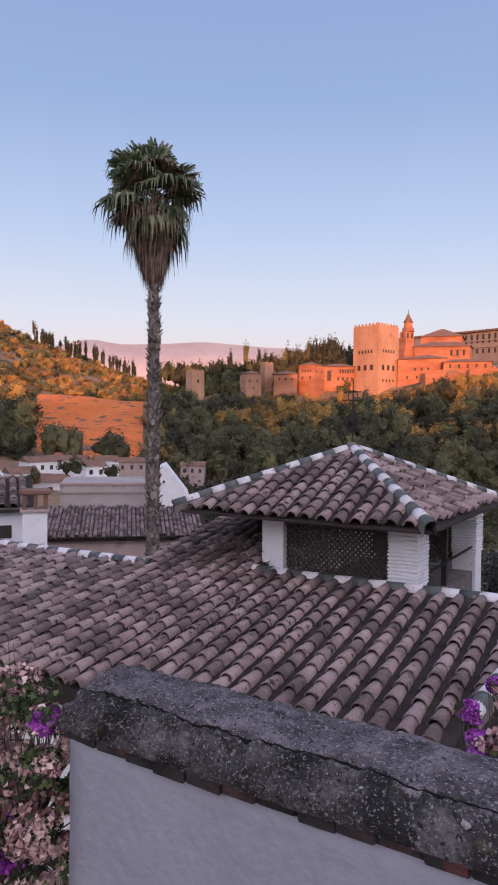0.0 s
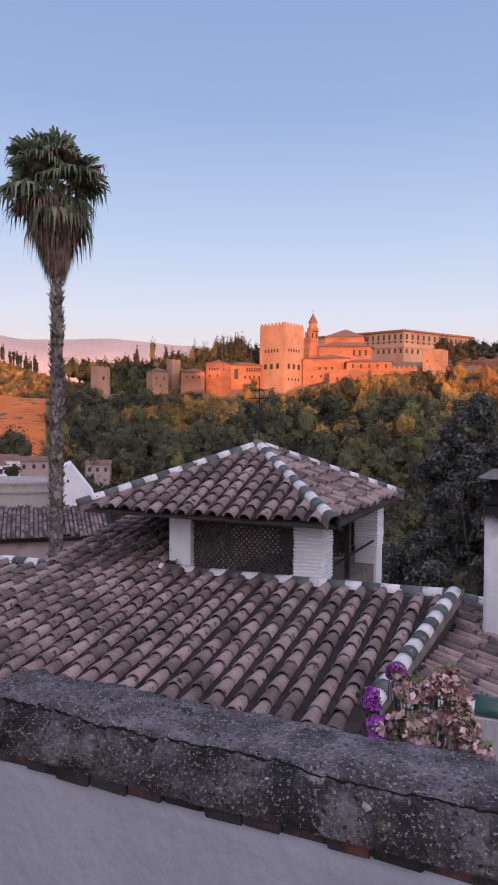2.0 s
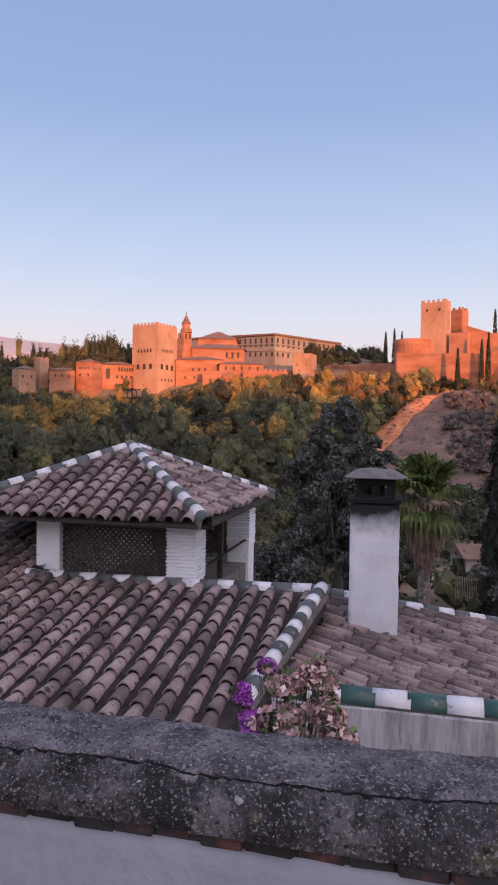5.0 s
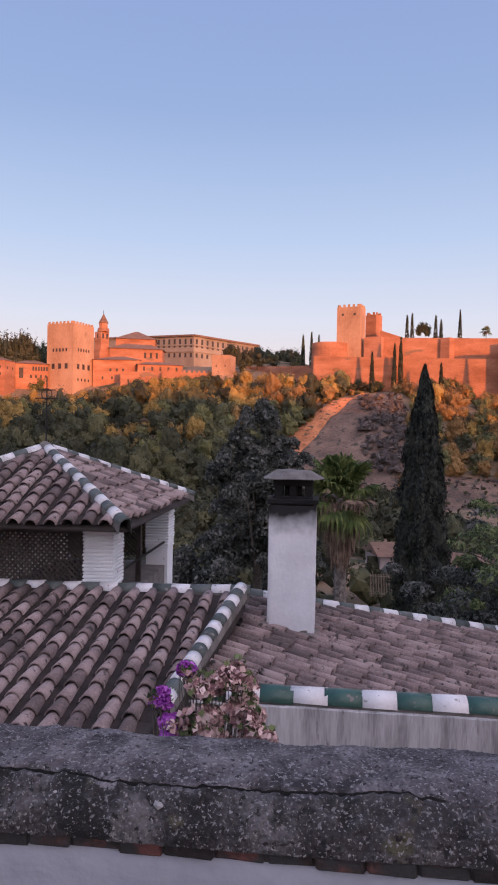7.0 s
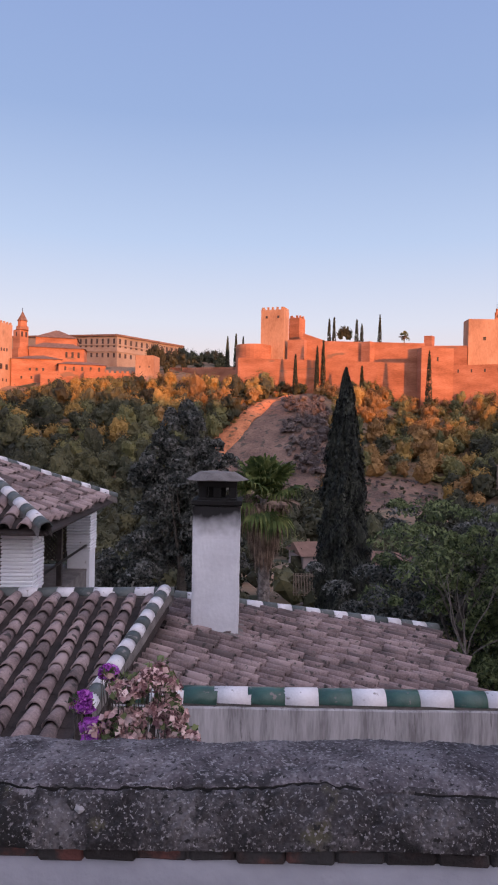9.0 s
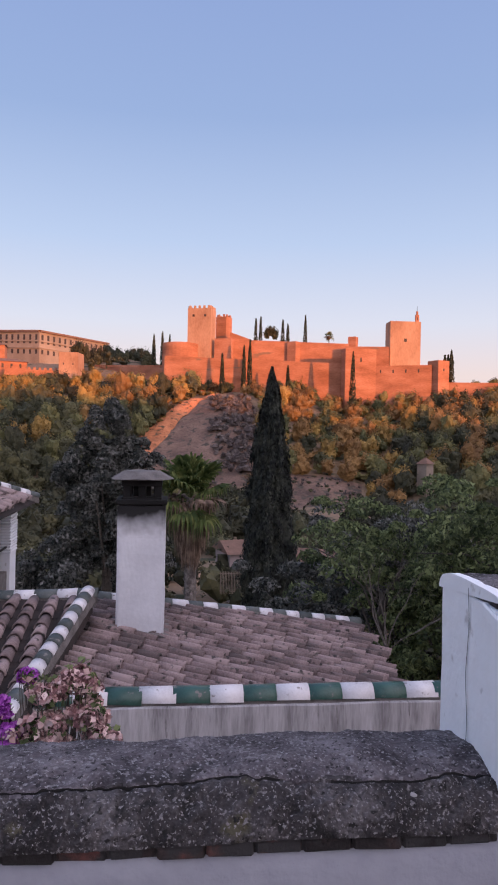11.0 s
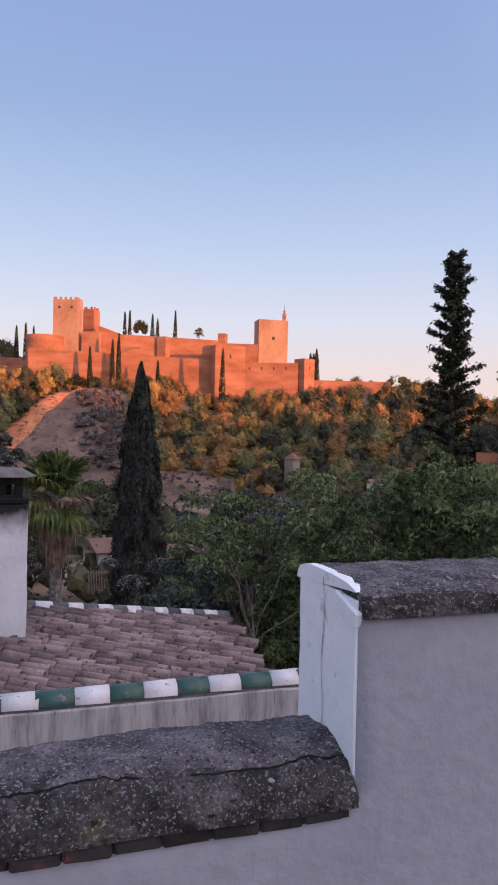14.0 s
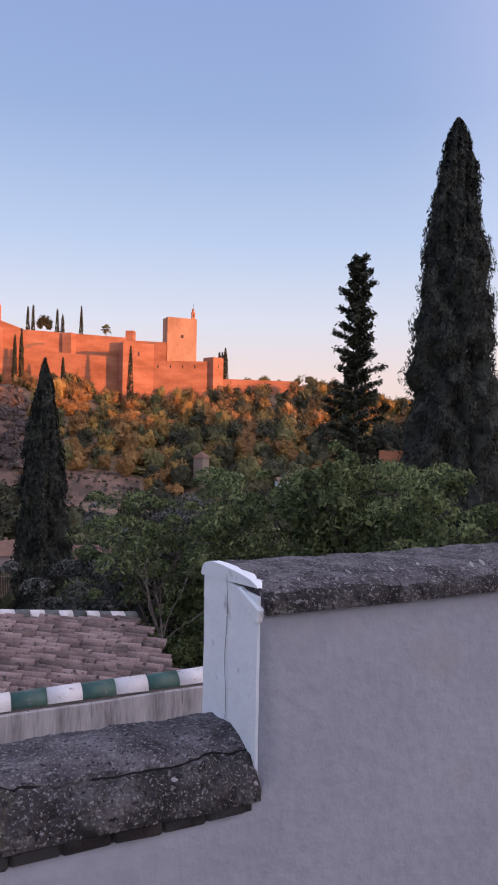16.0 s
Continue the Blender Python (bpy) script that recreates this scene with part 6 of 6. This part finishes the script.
def valley_house(az, dist, w, h, depth, base, turn, roof_mat, tall_roof=1.1, wall="whitewash"):
    t = thing("valley_house", "small whitewashed valley house with a clay roof", "house", "houses in the valley")
    o = P(az, 0, dist)
    m = pose(o.x, o.y, base, 0, 0, turn - az)
    part("wall", box_bm((-w / 2, -depth / 2, -6), (w / 2, depth / 2, h), 0, m), M[wall], t)
    bm = bmesh.new()
    e = 0.3
    vs = [bm.verts.new(m @ Vector(p)) for p in ((-w / 2 - e, -depth / 2 - e, h), (w / 2 + e, -depth / 2 - e, h), (w / 2 + e, depth / 2 + e, h), (-w / 2 - e, depth / 2 + e, h), (-w / 2 - e, 0, h + tall_roof), (w / 2 + e, 0, h + tall_roof))]
    for q in ((0, 1, 5, 4), (2, 3, 4, 5), (1, 2, 5), (3, 0, 4), (3, 2, 1, 0)):
        bm.faces.new([vs[i] for i in q])
    part("roof", bm, M[roof_mat], t)
    n = max(2, int(w / 2.2))
    for lev in range(max(1, int(h / 3))):
        for i in range(n):
            x = -w / 2 + w * (i + 0.5) / n
            part("window", box_bm((x - 0.4, -depth / 2 - 0.04, h - 1.9 - lev * 2.7), (x + 0.4, -depth / 2 + 0.1, h - 0.8 - lev * 2.7), 0, m), M["window"], t)


for az, el, dist, w, h in ((-51.5, -3.0, 150, 9, 5), (-49.8, -3.3, 140, 7, 5), (-48.2, -2.5, 175, 12, 4.5), (-46.2, -2.4, 180, 13, 4.5), (-44.2, -2.7, 165, 6, 6.5), (-43.2, -2.3, 170, 7, 6.5), (-41.2, -2.6, 190, 10, 4), (-50.5, -4.2, 120, 10, 4), (-47.6, -4.0, 125, 8, 4), (-36.0, -2.9, 200, 9, 4), (-52.8, -2.4, 170, 9, 5), (-45.2, -1.7, 215, 10, 4)):
    valley_house(az, dist, w * 0.75, h * 0.8, 6, dist * math.tan(radians(el)) - h, HR.uniform(-25, 25), "far_roof", 1.3, "whitewash" if az < -42 else "pink_wall")
valley_house(5.5, 60, 3.0, 2.6, 4, -12.6, 20, "far_roof", 0.9, "pink_wall")
valley_house(27.6, 150, 3.0, 1.0, 4, -11.0, 15, "far_roof", 0.9)
valley_house(11.6, 58, 4.0, 2.2, 4, -12.4, -10, "far_roof", 0.8)
# iron fence below the cypress
fen = thing("fence", "dark iron garden fence", "fence")
for i in range(22):
    q = P(4.0 + i * 0.13, 0, 47)
    part("bar", mesh_of("bar", *tube([(q.x, q.y, -10.9), (q.x, q.y, -9.35)], [0.025, 0.025], 4), M["palace"]), None, fen)
q0, q1 = P(3.9, 0, 47), P(6.9, 0, 47)
for z in (-9.5, -10.7):
    part("rail", mesh_of("rail", *tube([(q0.x, q0.y, z), (q1.x, q1.y, z)], [0.03, 0.03], 4), M["palace"]), None, fen)


# ---- bougainvillea by the wall ----
def bougainvillea(centres, label, n, purple, seed, foot, leafy=0.15):
    global RNG
    t = thing("bougainvillea", label, "shrub", at=foot)
    rng = random.Random(seed)
    lists = []
    for c, r in centres:
        for i in range(14):
            e = Vector(c) + Vector((rng.gauss(0, 0.5), rng.gauss(0, 0.5), rng.gauss(0.1, 0.5))) * r
            mid = Vector(foot).lerp(e, 0.6) + Vector((rng.gauss(0, 0.03), rng.gauss(0, 0.03), 0.03))
            lists.append(tube([Vector(foot), mid, e], [0.005, 0.003, 0.0015], 4))
    part("stem_tangle", mesh_of("stems", *merge(lists), M["limb"]), None, t)
    for name, mat, share, size in (("bloom", "petal_pink", 1.0, 0.026), ("fresh_bloom", "petal_purple", purple, 0.026), ("foliage", "leaf_bright", leafy, 0.028)):
        cs, ds = [], []
        for k, (c, r) in enumerate(centres):
            m = int(n * share)
            if name == "fresh_bloom":
                m = int(n * 1.2) if k % purple_every(purple) == 0 else 0
            if name == "bloom" and purple and k % purple_every(purple) == 0:
                m = int(n * 0.25)
            if m:
                a, b = crown_points(c, r, r, m, 9)
                cs.append(a)
                ds.append(b)
        if cs:
            cs, ds = np.concatenate(cs), np.concatenate(ds)
            tagged(part(name, cards(name, cs, ds, RNG.uniform(0.6, 1.3, len(cs)) * size, M[mat], RNG, 1.15, 0.9), None, t), kind="stuff")
    return t


def purple_every(p):
    return max(1, round(1 / p)) if p else 999


bougainvillea([((-0.66, 2.72, -1.08), 0.05), ((-0.47, 2.72, -1.02), 0.09), ((-0.36, 2.75, -0.99), 0.09), ((-0.59, 2.7, -1.19), 0.075), ((-0.48, 2.72, -1.15), 0.11), ((-0.32, 2.74, -1.12), 0.10), ((-0.56, 2.74, -0.97), 0.038), ((-0.27, 2.74, -1.22), 0.09), ((-0.43, 2.72, -1.28), 0.12)], "faded pink bougainvillea with a few purple bracts behind the coping", 620, 0.34, 3, (-0.45, 2.75, -2.2))
bougainvillea([((-2.02, 1.82, -1.10), 0.07), ((-2.2, 1.9, -1.15), 0.16), ((-2.4, 1.95, -1.12), 0.18), ((-2.02, 1.80, -1.28), 0.1), ((-2.2, 1.85, -1.4), 0.17), ((-2.45, 1.9, -1.4), 0.2), ((-2.05, 1.8, -1.55), 0.12), ((-2.3, 1.85, -1.65), 0.2), ((-2.05, 1.8, -1.8), 0.13), ((-2.35, 1.85, -1.9), 0.22), ((-2.6, 1.9, -1.6), 0.22), ((-2.1, 1.7, -2.0), 0.16), ((-2.4, 1.75, -2.1), 0.25), ((-2.7, 1.9, -1.25), 0.2), ((-2.7, 1.9, -1.95), 0.25), ((-1.98, 1.95, -1.25), 0.1), ((-1.98, 1.95, -1.45), 0.1), ((-1.98, 1.95, -1.65), 0.1), ((-1.98, 1.95, -1.85), 0.1), ((-1.98, 1.9, -2.05), 0.12)], "faded pink and purple bougainvillea at the end of the wall", 800, 0.14, 4, (-2.25, 1.95, -1.75), 0.5)

# ---- bare branches among the garden trees ----
br = thing("bare_tree", "bare pale branches of a leafless garden tree", "tree", at=P(17.5, 0, 12.5))
rng = random.Random(77)
lists = []
root = P(18.0, -17, 12.8)


def grow(p, d, length, r, depth):
    pts, rad = [p], [r]
    for i in range(5):
        d = (d + Vector((rng.gauss(0, 0.16), rng.gauss(0, 0.16), rng.gauss(-0.01, 0.12)))).normalized()
        pts.append(pts[-1] + d * length / 5)
        rad.append(r * (1 - 0.13 * (i + 1)))
    lists.append(tube(pts, rad, 5))
    if depth:
        for i in range(3):
            k = rng.randint(2, 5)
            grow(pts[k], (d + Vector((rng.gauss(0, 0.6), rng.gauss(0, 0.6), rng.gauss(0.1, 0.4)))).normalized(), length * 0.62, rad[k] * 0.6, depth - 1)


for k in range(7):
    grow(Vector(root), Vector((rng.gauss(-0.1, 0.9), rng.gauss(-0.1, 0.3), 1)).normalized(), 1.7, 0.013, 3)
grow(Vector((root.x, root.y, -10)), Vector((0, 0, 1)), (root.z + 10), 0.09, 0)
part("branch_tangle", mesh_of("branch_tangle", *merge(lists), M["twig"]), None, br)
